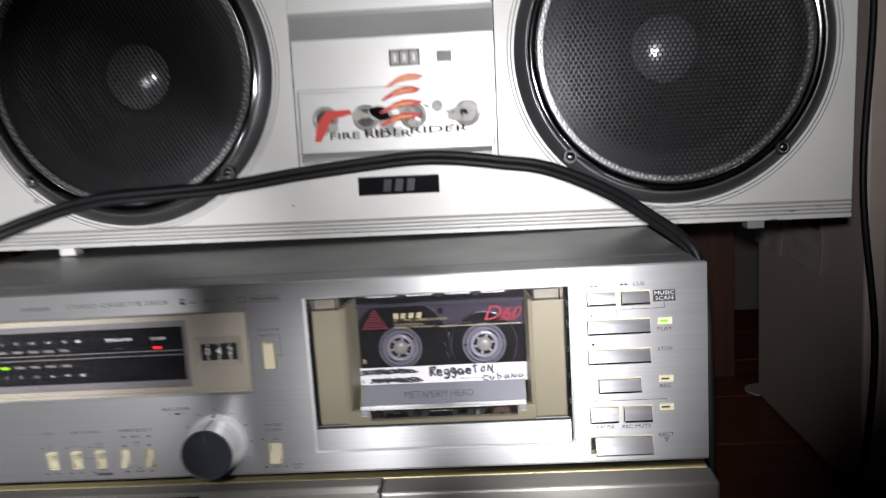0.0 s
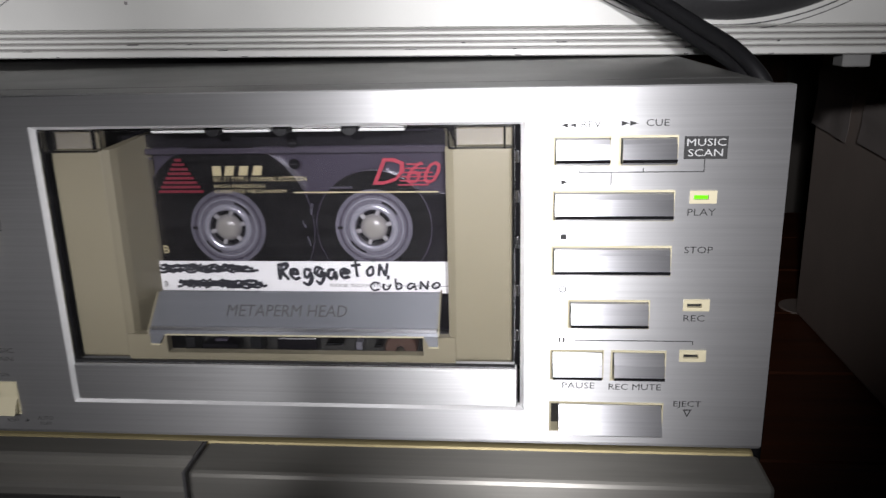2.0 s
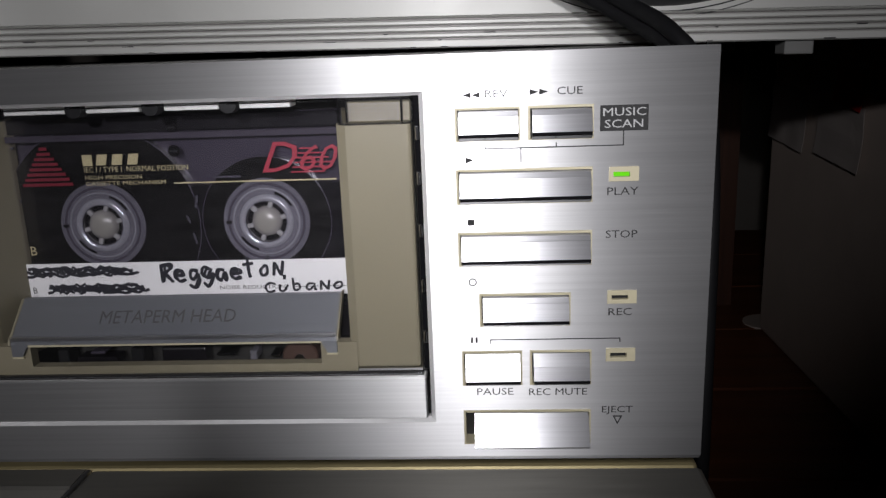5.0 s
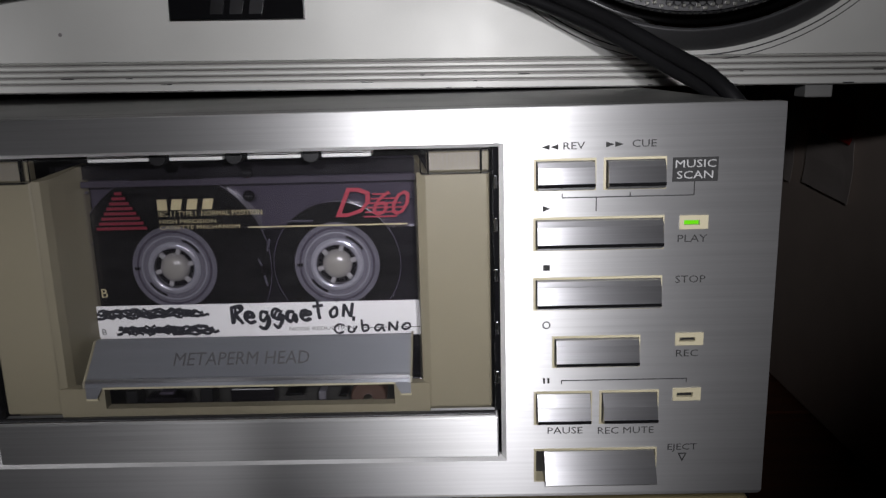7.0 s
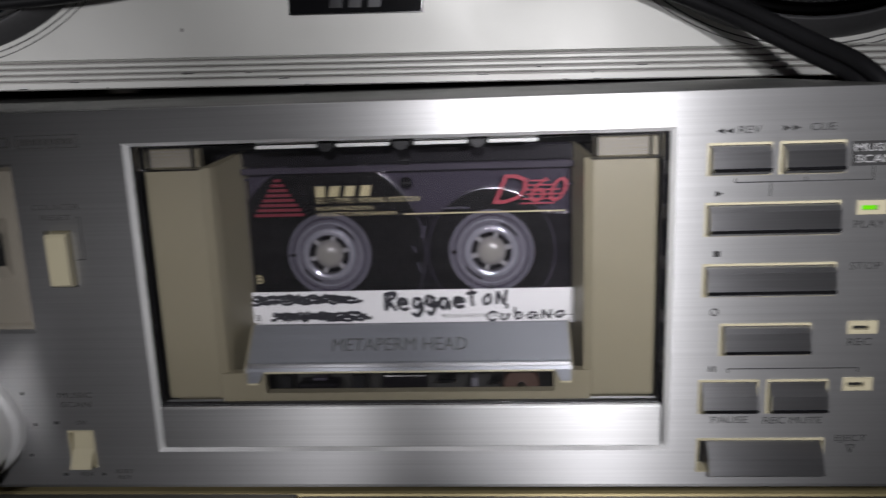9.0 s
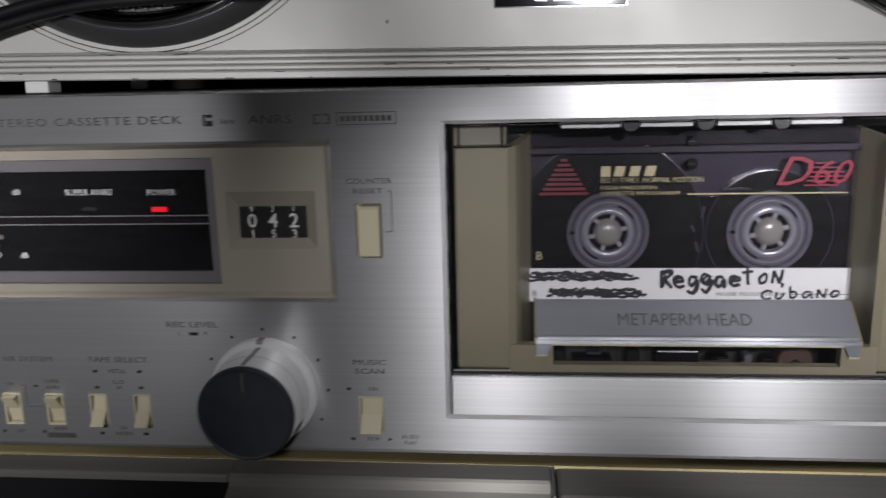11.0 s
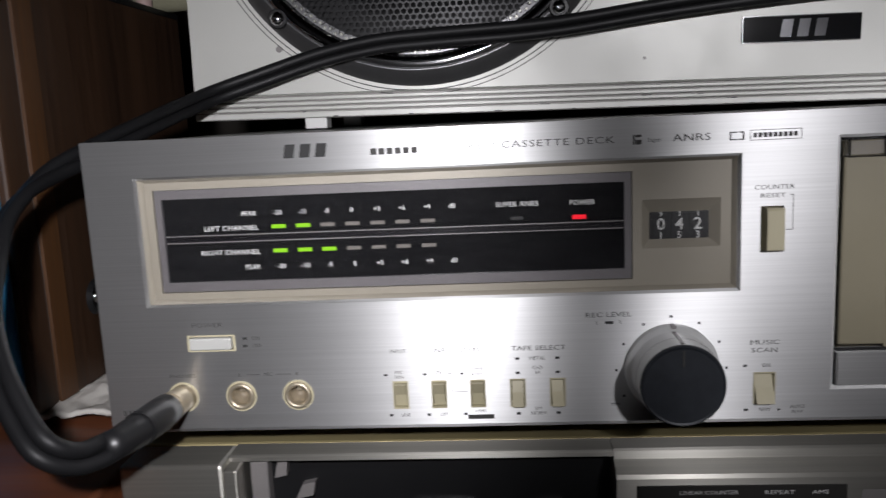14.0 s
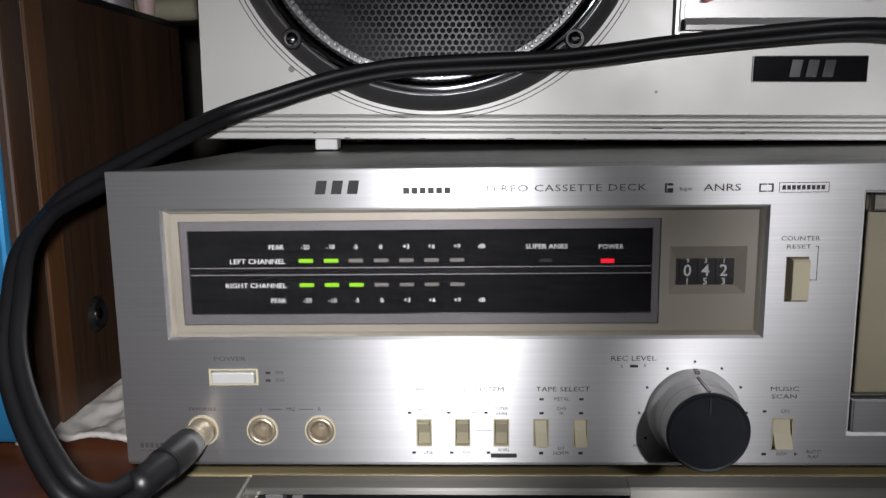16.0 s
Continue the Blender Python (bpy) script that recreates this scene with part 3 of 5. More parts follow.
def transport_keys(deck):
    for name, (x0, x1, z0, z1) in TRANSPORT.items():
        well = part("key_well", box(x0 - 0.4, x1 + 0.4, 4.6, 6.4, z0 - 0.4, z1 + 0.4), DARK, deck)
        part("key_rim", plate(x0, x1, z0, z1, -0.25, 4.6, [(x0 + 0.55, x1 - 0.35, z0 + 0.3, z1 - 0.55)]), CREAM, well, "cream key surround")
        a, b, lo, hi = x0 + 0.9, x1 - 0.5, z0 + 0.5, z1 - 0.9
        if name == "eject":
            shape = [(4.4, lo), (-3.5, lo), (-3.7, lo + 0.3), (-2.0, lo + 4.0), (0.5, hi - 0.3), (4.4, hi - 0.3)]
            a += 1.8
        else:
            step = lo + (0.62 if name in ("pause", "mute") else 0.84) * (hi - lo)
            top = 0.42 if name in ("pause", "mute") else 0.16
            shape = [(4.4, lo), (-0.7, lo), (-2.4, lo + 1.1), (-2.5, lo + 1.3), (-1.9, step - 0.1), (-1.7, step + 0.1), (-1.7 + 4.2 * top, hi), (4.4, hi)]
        part("key", prism(shape, a, b), ALU_KEY, well, "bright silver key")
        if name != "eject":
            # thin black strip paints the shade below the silver key
            part("key_underside_shade", prism([(-0.5, lo - 0.35), (-2.55, lo + 0.55), (-2.75, lo + 0.8), (-2.75, lo + 1.35), (-2.4, lo + 1.4), (-2.2, lo + 1.0), (-0.5, lo - 0.02)], a, b), BLACK_GLOSS, well, "black strip standing for the shade under the key")
    for name, (x0, x1, z0, z1) in LAMPS.items():
        rim = part("lamp_rim", plate(x0, x1, z0, z1, -0.35, 3.0, [(x0 + 1.0, x1 - 2.0, z0 + 1.0, z1 - 1.15)]), CREAM, deck, "cream lamp surround")
        part("lamp_back", box(x0, x1, 3.0, 4.0, z0, z1), DARK, rim)
        mat = GREEN_ON if name == "play" else BLACK
        part("lamp_lens", box(x0 + 1.05, x1 - 2.05, 0.6, 3.0, z0 + 1.05, z1 - 1.2), mat, rim, "lit green lamp" if name == "play" else "unlit lamp")
    part("scan_plaque", box(408.7, 419.3, -0.08, 0.2, 81.5, 87.2), INK, deck, "dark grey printed plaque")


def compartment(deck):
    x0, x1, z0, z1 = DOOR
    part("compartment_back", box(x0 - 1, x1 + 1, 27.5, 29.5, z0, z1 + 1), DARK, deck)
    part("compartment_roof", box(x0, x1, 5.2, 27.4, z1, z1 + 0.8), BLACK, deck)
    part("compartment_wall", box(x0 - 1.0, x0, 5.2, 27.4, z0, z1), BLACK, deck)
    part("compartment_wall", box(x1, x1 + 1.0, 5.2, 27.4, z0, z1), BLACK, deck)
    # the lid: aluminium foot strip, clear window, beige holder
    lid = part("cassette_lid", box(239.9, 367.6, -0.3, 6.0, 12.2, 23.2, 0.35, 1), ALU_DOOR, deck, "brushed aluminium foot of the cassette lid")
    pane = part("lid_window", box(240.0, 367.0, 0.2, 1.5, 23.4, 90.2, 0.25, 1), CLEAR, lid, "clear plastic lid window")
    pane.visible_shadow = False
    for a in (238.7, 366.9):
        strip = part("hinge_strip", box(a, a + 1.5, 2.6, 4.6, 23.6, 90.4, 0.2, 1), BLACK_GLOSS, lid, "glossy black edge of the lid")
        # chrome bits added as the glints along the lid's edge
        for z in (31.0, 44.0, 57.5, 70.0, 80.5):
            part("edge_glint", box(a + 0.3, a + 1.1, 2.0, 2.7, z, z + 3.2, 0.2, 1), CHROME, strip)
    part("lid_edge", box(240.0, 367.0, 1.7, 2.6, 23.3, 23.9), BLACK, lid)
    for a, b, deep in ((241.4, 256.0, 261.8), (350.2, 366.2, 347.2)):
        left = a < 300
        inner = b if left else a
        cheek = part("lid_cheek", box(a, b, 3.2, 8.0, 24.4, 84.6, 0.8), BEIGE, lid, "beige plastic cheek of the cassette holder")
        turn = 1 if left else -1
        ends = [(inner - 0.5 * turn, 3.4), (inner + 1.4 * turn, 4.4), (inner + (2.4 if left else -0.2), 6.6), (deep, 20.5), (deep - 1.2 * turn, 20.5), (inner - 1.0 * turn, 6.6)]
        bm = bmesh.new()
        low_ring = [bm.verts.new((px, py, 24.6)) for px, py in ends]
        top_ring = [bm.verts.new((px, py, 84.6 if py < 10 else 87.0)) for px, py in ends]
        bm.faces.new(low_ring)
        bm.faces.new(top_ring[::-1])
        for k in range(6):
            bm.faces.new((low_ring[k], low_ring[(k + 1) % 6], top_ring[(k + 1) % 6], top_ring[k]))
        bmesh.ops.recalc_face_normals(bm, faces=bm.faces)
        part("cheek_slope", bm, BEIGE, cheek)
        cap = part("cheek_cap", box(a + (0 if left else 1.0), b - (1.0 if left else 0), 4.4, 8.0, 84.7, 89.4, 0.3, 1), BEIGE, cheek)
        tab = part("window_tab", box(a - 0.4, b + 0.4, -0.2, 3.4, 84.4, 90.6, 0.7, 2), CLEAR, cheek, "clear moulded corner of the lid window")
        tab.visible_shadow = False
        for x in (a + 1.2, b - 2.2):
            part("tab_edge", box(x, x + 0.5, 2.6, 4.2, 84.8, 90.0, 0.15, 1), BLACK_GLOSS, tab)
        bm = bmesh.new()
        for i in range(13):
            for k in range(5):
                x, z = a + 2.0 + i * (b - a - 4.0) / 12, 85.4 + k * 0.85
                box(x - 0.26, x + 0.26, 4.25, 4.6, z - 0.22, z + 0.22, bm=bm)
        tagged(part("cap_dots", bm, GREY_TRIM, cap), kind="stuff")
    part("holder_sill", plate(255.6, 350.4, 23.6, 31.2, 3.4, 6.4, [(267.2, 341.4, 25.7, 31.2)]), BEIGE, lid, "beige sill of the holder")
    part("sill_shelf", box(241.8, 366.2, 6.6, 13.0, 19.0, 22.6, 0.5), BEIGE, lid)
    # the head cover leans back: its foot stands out to the front, notched over the slot
    lean = [(31.9, 2.5), (33.4, 2.9), (34.0, 3.9), (41.3, 11.6)]
    bm = bmesh.new()
    prism([(y, z) for z, y in lean] + [(y + 1.4, z) for z, y in lean[::-1]], 262.8, 345.6, bm)
    for x0_, x1_, x2_ in ((262.8, 265.4, 267.2), (345.6, 343.2, 341.6)):
        slab([(x0_, 28.8), (x1_, 28.8), (x2_, 31.9), (x0_, 31.9)], 2.5, 3.9, bm)
    head = part("head_cover", bm, PLATE, lid, "grey metal head cover")
    part("cover_ridge", box(263.0, 345.4, 2.1, 3.1, 33.0, 33.9, 0.2, 1), ALU_KEY, head)
    part("cover_lip", box(266.2, 341.8, 2.7, 3.3, 31.3, 31.9), CREAM, head)
    for x0_, x1_ in ((262.2, 262.8), (345.6, 346.1)):
        part("cover_flank", prism([(y - 0.2, z) for z, y in lean] + [(y + 3.0, z) for z, y in lean[::-1]], x0_, x1_), BEIGE, head)
    for x0_, x1_ in ((262.6, 265.6), (343.0, 345.8)):
        part("cover_lip", box(x0_, x1_, 2.7, 3.3, 28.2, 28.8), CREAM, head)
    words = text("METAPERM HEAD", 302.0, 37.2, 2.6, INK_WORN, head, 0.0, width=35)
    for v in words.data.vertices:
        v.co.y = (3.9 + (v.co.z / MM - 34.0) * 7.7 / 7.3 - 0.12) * MM
    # the head and rollers in the dark slot
    mech = part("tape_head", box(296, 308, 14.5, 20, 20.6, 26.0, 0.5), SHELL_DARK, deck, "dark grey tape head")
    for a, b, z0_, z1_, m in ((268, 271, 21.0, 26.0, BLACK), (273, 284, 21.6, 24.0, SHELL_DARK), (277, 281, 24.8, 25.6, SHELL_MAUVE), (288, 291.5, 21.4, 26.2, BLACK), (311, 316, 24.0, 24.6, CHROME), (320, 322.0, 22.6, 25.2, REEL), (325.5, 328, 23.4, 24.2, CHROME)):
        part("mechanism_block", box(a, b, 13.5, 19, z0_, z1_, 0.3, 1), m, mech)
    part("pinch_roller", lathe([(0, 13.2), (4.4, 13.2), (4.8, 13.7), (4.8, 19)], 333.5, 23.2, 28), plain("brown_rubber", (0.06, 0.03, 0.02), 0.6), mech)
    part("roller_pin", lathe([(0, 12.6), (1.3, 12.6), (1.3, 13.4)], 333.5, 23.2, 14), CHROME, mech)
    # dark sheet put behind the rollers to stand for the slot's shade
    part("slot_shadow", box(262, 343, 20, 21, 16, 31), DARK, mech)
    # white bars that stand for the bright reflection along the top, black pegs between
    for a, b in ((269, 284), (289, 302), (308, 321), (326, 338)):
        part("top_reflection_bar", box(a, b, 6.0, 12, 88.6, 90.6, 0.2, 1), WHITE_PLASTIC, deck, "white bar standing for bright reflection above the cassette")
    for x in (286.5, 305, 323.5):
        part("top_peg", lathe([(0, 5.0), (2.0, 5.0), (2.0, 9)], x, 89.6, 20), BLACK, deck)


def printing(deck):
    def t(s, x, z, h, m=INK_PALE, **k):
        return text(s, x, z, h, m, deck, **k)
    emblem(66.9, 81.2, 91.7, 96.0, -0.2, 0.3, INK, deck)
    bars([(95.0 + i * 2.6, 96.9 + i * 2.6, 91.6, 93.6) for i in range(6)], INK_PALE, deck, label="worn model marking as plain bars")
    t("STEREO CASSETTE DECK", 144.6, 92.9, 2.1, width=53, spacing=1.1)
    bars([(176.8, 177.4, 91.2, 94.2), (177.6, 179.4, 93.4, 94.2), (177.6, 179.4, 91.2, 92.6)], INK_PALE, deck)
    t("Super", 183.4, 92.4, 1.3)
    t("ANRS", 194.6, 92.6, 2.2, width=11.5)
    bars([(205.9, 206.4, 91.2, 93.8), (206.4, 208.2, 93.4, 93.8), (206.4, 208.2, 91.2, 91.6), (209.8, 210.3, 91.2, 93.8), (208.6, 209.8, 93.4, 93.8), (208.6, 209.8, 91.2, 91.6),
          (212.0, 227.4, 93.9, 94.1), (212.0, 227.4, 90.9, 91.1), (212.0, 212.2, 91.1, 93.9), (227.2, 227.4, 91.1, 93.9)], INK_PALE, deck)
    bars([(213.0 + i * 1.5, 214.1 + i * 1.5, 91.8, 93.2) for i in range(9)], INK_PALE, deck)
    t("POWER", 36.6, 37.6, 1.5, width=10.5)
    t("ON", 52.8, 32.8, 1.2)
    t("OFF", 53.0, 30.2, 1.2)
    bars([(48.2, 49.8, 32.4, 33.2), (48.2, 49.8, 29.8, 30.6)], INK, deck)
    t("PHONES", 26.5, 20.2, 1.2, width=9)
    t("L", 46.2, 20.2, 1.2)
    t("MIC", 56, 20.2, 1.2)
    t("R", 65.7, 20.2, 1.2)
    bars([(48.4, 53.2, 20.1, 20.3), (58.8, 63.6, 20.1, 20.3)], INK_PALE, deck)
    bars([(4.5 + i * 1.7, 5.7 + i * 1.7, 6.6, 8.4) for i in range(9)] + [(4.5, 19.6, 5.7, 5.9)], INK_PALE, deck, label="unreadable line as plain bars")
    # recording switches
    t("INPUT", 100, 27.0, 1.3)
    t("NR SYSTEM", 119.4, 27.0, 1.5, width=14.5)
    t("TAPE SELECT", 146, 27.0, 1.6, width=17.6)
    t("METAL", 145.6, 23.6, 1.2)
    t("CrO", 145.6, 20.4, 1.2)
    t("SA", 145.6, 18.8, 1.0)
    t("LH", 145.6, 6.6, 1.2)
    t("NORM", 145.6, 4.8, 1.2)
    t("MIC", 100.0, 19.8, 1.1)
    t("DIN", 100.0, 18.2, 1.1)
    t("LINE", 101.6, 5.0, 1.1)
    t("ON", 113.0, 19.4, 1.1)
    t("OFF", 114.4, 5.0, 1.1)
    t("SUPER", 125.9, 20.4, 1.1)
    t("ANRS", 125.9, 18.6, 1.1)
    t("ANRS", 126.6, 6.0, 1.1)
    bars([(122.4, 131.0, 3.2, 4.7)], INK_PALE, deck)
    marks = [(95.0, 96.2, 18.6, 19.3), (108.0, 109.2, 18.6, 19.3), (120.2, 121.4, 18.6, 19.3), (138.4, 139.8, 18.4, 19.2), (151.4, 152.8, 18.4, 19.2), (138.4, 139.8, 23.2, 24.0), (151.4, 152.8, 23.2, 24.0)]
    marks += [(96.2, 97.4, 4.6, 5.4), (108.8, 110.0, 4.6, 5.4), (121.0, 122.2, 4.6, 5.4), (138.4, 139.8, 4.4, 5.3), (151.4, 152.8, 4.4, 5.3)]
    bars(marks, INK, deck, name="position_mark")
    bars([(116.0, 117.6, 19.0, 19.2), (117.4, 117.6, 12.8, 19.0), (117.6, 122.6, 12.6, 12.8)], INK_PALE, deck, name="bracket_line")
    t("REC LEVEL", 168.6, 37.4, 1.6, width=14.5)
    t("L", 165.0, 34.9, 1.1)
    t("R", 172.4, 34.9, 1.1)
    bars([(167.6, 170.2, 34.4, 35.3)], INK, deck)
    for k in range(11):
        a = radians(-60 + 30 * k)
        x, z = 188.4 + 17.4 * math.cos(a), 18.9 + 17.4 * math.sin(a)
        if z > 4:
            bars([(x - 0.4, x + 0.4, z - 0.4, z + 0.4)], INK, deck, name="scale_mark")
    t("MIN", 170.6, 7.4, 1.0)
    t("COUNTER", 219.6, 76.4, 1.4, width=12)
    t("RESET", 219.2, 73.8, 1.3, width=7.6)
    bars([(224.4, 225.4, 73.8, 74.0), (225.2, 225.4, 63.0, 73.8), (223.2, 225.2, 63.0, 63.2)], INK_PALE, deck, name="bracket_line")
    t("MUSIC", 217.6, 27.0, 1.5, width=9)
    t("SCAN", 217.6, 24.4, 1.5, width=8)
    t("ON", 218.2, 19.4, 1.2)
    t("REW", 218.0, 4.6, 1.2)
    t("AUTO", 228.2, 5.4, 1.2)
    t("PLAY", 228.2, 3.7, 1.1)
    bars([(211.0, 212.2, 19.0, 19.8), (211.4, 212.8, 4.2, 5.0)], INK, deck, name="position_mark")
    triangle(222.6, 4.6, 1.2, 1.1, "right", INK, deck)
    # transport keys
    for x in (379.2, 381.2):
        triangle(x, 90.3, 1.9, 1.3, "left", INK, deck)
    t("REV", 385.7, 90.4, 1.7, INK, width=5.0)
    for x in (394.2, 396.3):
        triangle(x, 90.6, 2.0, 1.3, "right", INK, deck)
    t("CUE", 402.0, 90.6, 1.7, INK, width=5.6)
    t("MUSIC", 414.0, 85.6, 1.8, INK_PLAQUE, y=-0.16, width=9.4, name="plaque_lettering")
    t("SCAN", 414.0, 83.0, 1.8, INK_PLAQUE, y=-0.16, width=8.4, name="plaque_lettering")
    bars([(383.0, 383.25, 78.45, 79.3), (383.0, 414.05, 78.2, 78.45), (398.9, 399.15, 78.45, 79.3), (413.8, 414.05, 78.45, 81.5), (391.0, 391.25, 75.0, 78.2)], INK, deck, name="bracket_line")
    triangle(379.5, 75.8, 1.8, 1.5, "right", INK, deck)
    bars([(378.7, 380.3, 60.7, 62.1)], INK, deck, name="symbol")
    part("symbol", lathe([(0.68, -0.06), (1.0, -0.06)], 379.5, 47.0, 20), INK, deck)
    bars([(378.7, 379.2, 31.8, 33.2), (379.8, 380.3, 31.8, 33.2)], INK, deck, name="symbol")
    bars([(383.2, 383.45, 31.5, 32.35), (383.2, 414.2, 32.35, 32.6), (413.95, 414.2, 31.5, 32.35)], INK, deck, name="bracket_line")
    t("PLAY", 413.9, 67.8, 1.8, INK, width=7.0)
    t("STOP", 413.9, 57.8, 1.8, INK, width=7.2)
    t("REC", 413.9, 39.0, 1.8, INK, width=5.4)
    t("PAUSE", 384.2, 19.0, 1.8, INK, width=8.8)
    t("REC MUTE", 399.4, 18.8, 1.8, INK, width=14.0)
    t("EJECT", 413.7, 14.0, 1.7, INK, width=7.4)
    part("symbol", slab([(412.7, 12.4), (415.0, 12.4), (413.85, 10.0)], -0.06, 0.04), INK, deck)
    part("symbol", slab([(413.2, 12.1), (414.5, 12.1), (413.85, 10.7)], -0.1, -0.02), ALU, deck)


DECK = cassette_deck()


# ---------------------------------------------------------------- the cassette in the holder
def cassette():
    tape = thing("audio_cassette", (306, 17, 26), "smoked clear audio cassette with white hand-written label, in the deck's holder", "audio cassette")
    f = 13.2
    part("rear_shell", box(255.8, 356.2, 16.2, 19.8, 28.6, 87.4, 0.8), SHELL_MAUVE, tape, "mauve grey rear half of the shell")
    part("lower_shell", box(256.0, 356.0, 14.6, 16.2, 28.8, 69.4), SHELL_DARK, tape, "smoked dark lower shell")
    for x, r in ((284.6, 25.4), (327.0, 16.6)):
        pack = part("tape_pack", lathe([(10.6, 14.3), (r, 14.3), (r, 16.3)], x, 60.0, 72), TAPE_PACK, tape, "black wound tape", False)
        bm = lathe([(r - 0.25, 14.2), (r, 14.25)], x, 60.0, 72)
        part("pack_edge", bm, SHELL_MAUVE, pack)
        reel = part("reel", lathe([(11.1, 14.2), (11.0, 13.9), (6.4, 13.9), (5.9, 13.6), (5.2, 13.6), (5.2, 16.2)], x, 60.0, 56), REEL, tape, "clear grey reel hub")
        part("reel_ring", lathe([(8.6, 13.85), (8.4, 13.7), (8.2, 13.85)], x, 60.0, 48), REEL_RING, reel)
        part("reel_groove", lathe([(9.9, 13.86), (9.3, 13.86)], x, 60.0, 48), SHELL_MAUVE, reel)
        part("hub_ring", lathe([(6.9, 13.84), (6.5, 13.3), (5.6, 13.3), (5.25, 13.9)], x, 60.0, 40), REEL_RING, reel, "clear inner ring", True)
        for a0 in (30, 210):
            part("reel_slot", lathe([(8.0, 13.82), (7.4, 13.82)], x, 60.0, 10, None, a0, a0 + 40), SHELL_DARK, reel)
        part("hub_bore", lathe([(0, 15.6), (5.1, 15.6), (5.1, 14)], x, 60.0, 28), HUB_BORE, reel)
        for k in range(6):
            a = radians(60 * k + 14)
            m = Matrix.Translation((x + 4.4 * math.cos(a), 15.2, 60.0 + 4.4 * math.sin(a))) @ Matrix.Rotation(-a, 4, "Y")
            bm = box(-0.8, 0.8, -1.4, 0.3, -0.6, 0.6, 0.2, 1)
            bmesh.ops.transform(bm, matrix=m, verts=bm.verts)
            part("hub_tooth", bm, HUB_TOOTH, reel)
        part("spindle", lathe([(0, 12.6), (2.0, 12.8), (3.4, 13.5), (3.9, 14.6), (3.9, 19)], x, 60.0, 24), SPINDLE, reel, "pale drive spindle", True)
        part("hub_marks", box(x - 10.4, x - 8.9, 13.75, 13.95, 59.6, 60.4), SHELL_DARK, reel)
    # small bright slivers added in place of glints inside the clear shell
    for x, z, w, h, spin in ((309.5, 65.5, 0.7, 3.4, 12), (307.0, 61.0, 0.6, 2.2, -24), (308.2, 56.0, 0.6, 3.0, -14), (262.5, 66.0, 0.6, 4.0, 60), (349.0, 77.0, 6.0, 0.7, 4), (262.0, 80.0, 5.0, 0.7, -6), (318.0, 71.6, 7.0, 0.6, 0)):
        bm = box(-w / 2, w / 2, -0.3, 0.3, -h / 2, h / 2, 0.2, 1)
        bmesh.ops.transform(bm, matrix=Matrix.Translation((x, 13.9, z)) @ Matrix.Rotation(radians(spin), 4, "Y"), verts=bm.verts)
        part("shell_glint_sliver", bm, GLINT, tape, "bright sliver standing for a glint in the shell")
    face = part("front_shell", box(255.8, 356.2, f - 0.6, f, 28.6, 87.4), CLEAR_SHELL, tape, "clear front half of the shell")
    face.visible_shadow = False
    part("upper_rail", box(258, 354, f - 0.9, f - 0.5, 81.6, 83.2, 0.15, 1), SHELL_MAUVE, tape)
    part("upper_band", box(257, 355, f + 0.2, f + 0.8, 83.6, 87.2), SHELL_DARK, tape)
    for x, z in ((260.2, 84.6), (351.8, 84.6), (305.8, 84.4), (305.8, 78.6)):
        screw = part("shell_screw", lathe([(0, f - 1.0), (1.2, f - 1.0), (1.5, f - 0.6)], x, z, 18), SHELL_DARK, tape)
        part("screw_slot", box(x - 0.9, x + 0.9, f - 1.08, f - 0.95, z - 0.15, z + 0.15), BLACK, screw)
    y = f - 0.75
    # printed front
    for k in range(8):
        h = 70.6 + k * 1.28
        w = 13.0 * (1 - k / 8.2)
        bars([(272.6 - w / 2, 272.6 + w / 2, h, h + 0.78)], INK_RED_DIM, tape, y, "red_stripe", thick=0.1)
    bars([(282.3, 284.8, 75.4, 78.2)], INK_GOLD, tape, y, "maker_sign", thick=0.1)
    emblem(285.6, 296.8, 75.5, 78.2, y, 0.1, INK_GOLD, tape)
    text("IEC I / TYPE I  NORMAL POSITION", 282.3, 74.4, 1.35, INK_GOLD, tape, y, "LEFT", width=26.5)
    text("HIGH PRECISION", 282.3, 72.4, 1.0, INK_GOLD, tape, y, "LEFT", width=14.5)
    text("CASSETTE MECHANISM", 282.3, 70.9, 1.0, INK_GOLD, tape, y, "LEFT", width=20.5)
    bars([(305.0, 345.7, 70.4, 70.75)], INK_GOLD, tape, y, "gold_line", thick=0.1)
    text("D", 331.0, 75.9, 7.6, INK_RED, tape, y, bold=0.0, shear=0.4, width=9.0, name="red_letters")
    text("60", 340.6, 75.6, 6.4, INK_RED, tape, y, bold=0.0, shear=0.35, width=9.5, name="red_letters")
    for k in range(6):
        z = 72.4 + k * 1.15
        bars([(334.6 + k * 0.5, 345.6 - abs(k - 2) * 1.3, z, z + 0.35)], INK_RED, tape, y - 0.02, "red_stripe", thick=0.1)
    text("B", 266.0, 53.8, 2.4, INK_GOLD, tape, y)
    # paper label with handwriting
    lab = part("paper_label", slab([(260.6, 41.0), (352.6, 41.0), (352.6, 50.4), (262.0, 50.4), (260.6, 49.2)], f - 0.85, f - 0.65), LABEL, tape, "white paper label with marker writing")
    yl = f - 0.95
    text("B", 264.8, 43.3, 1.7, INK_PALE, lab, yl)
    text("NOISE REDUCTION", 313.6, 43.2, 1.0, INK_PALE, lab, yl, "LEFT", width=17)
    bars([(333, 351, 43.1, 43.25)], INK_PALE, lab, yl, "fine_line", thick=0.05)
    rnd = random.Random(7)
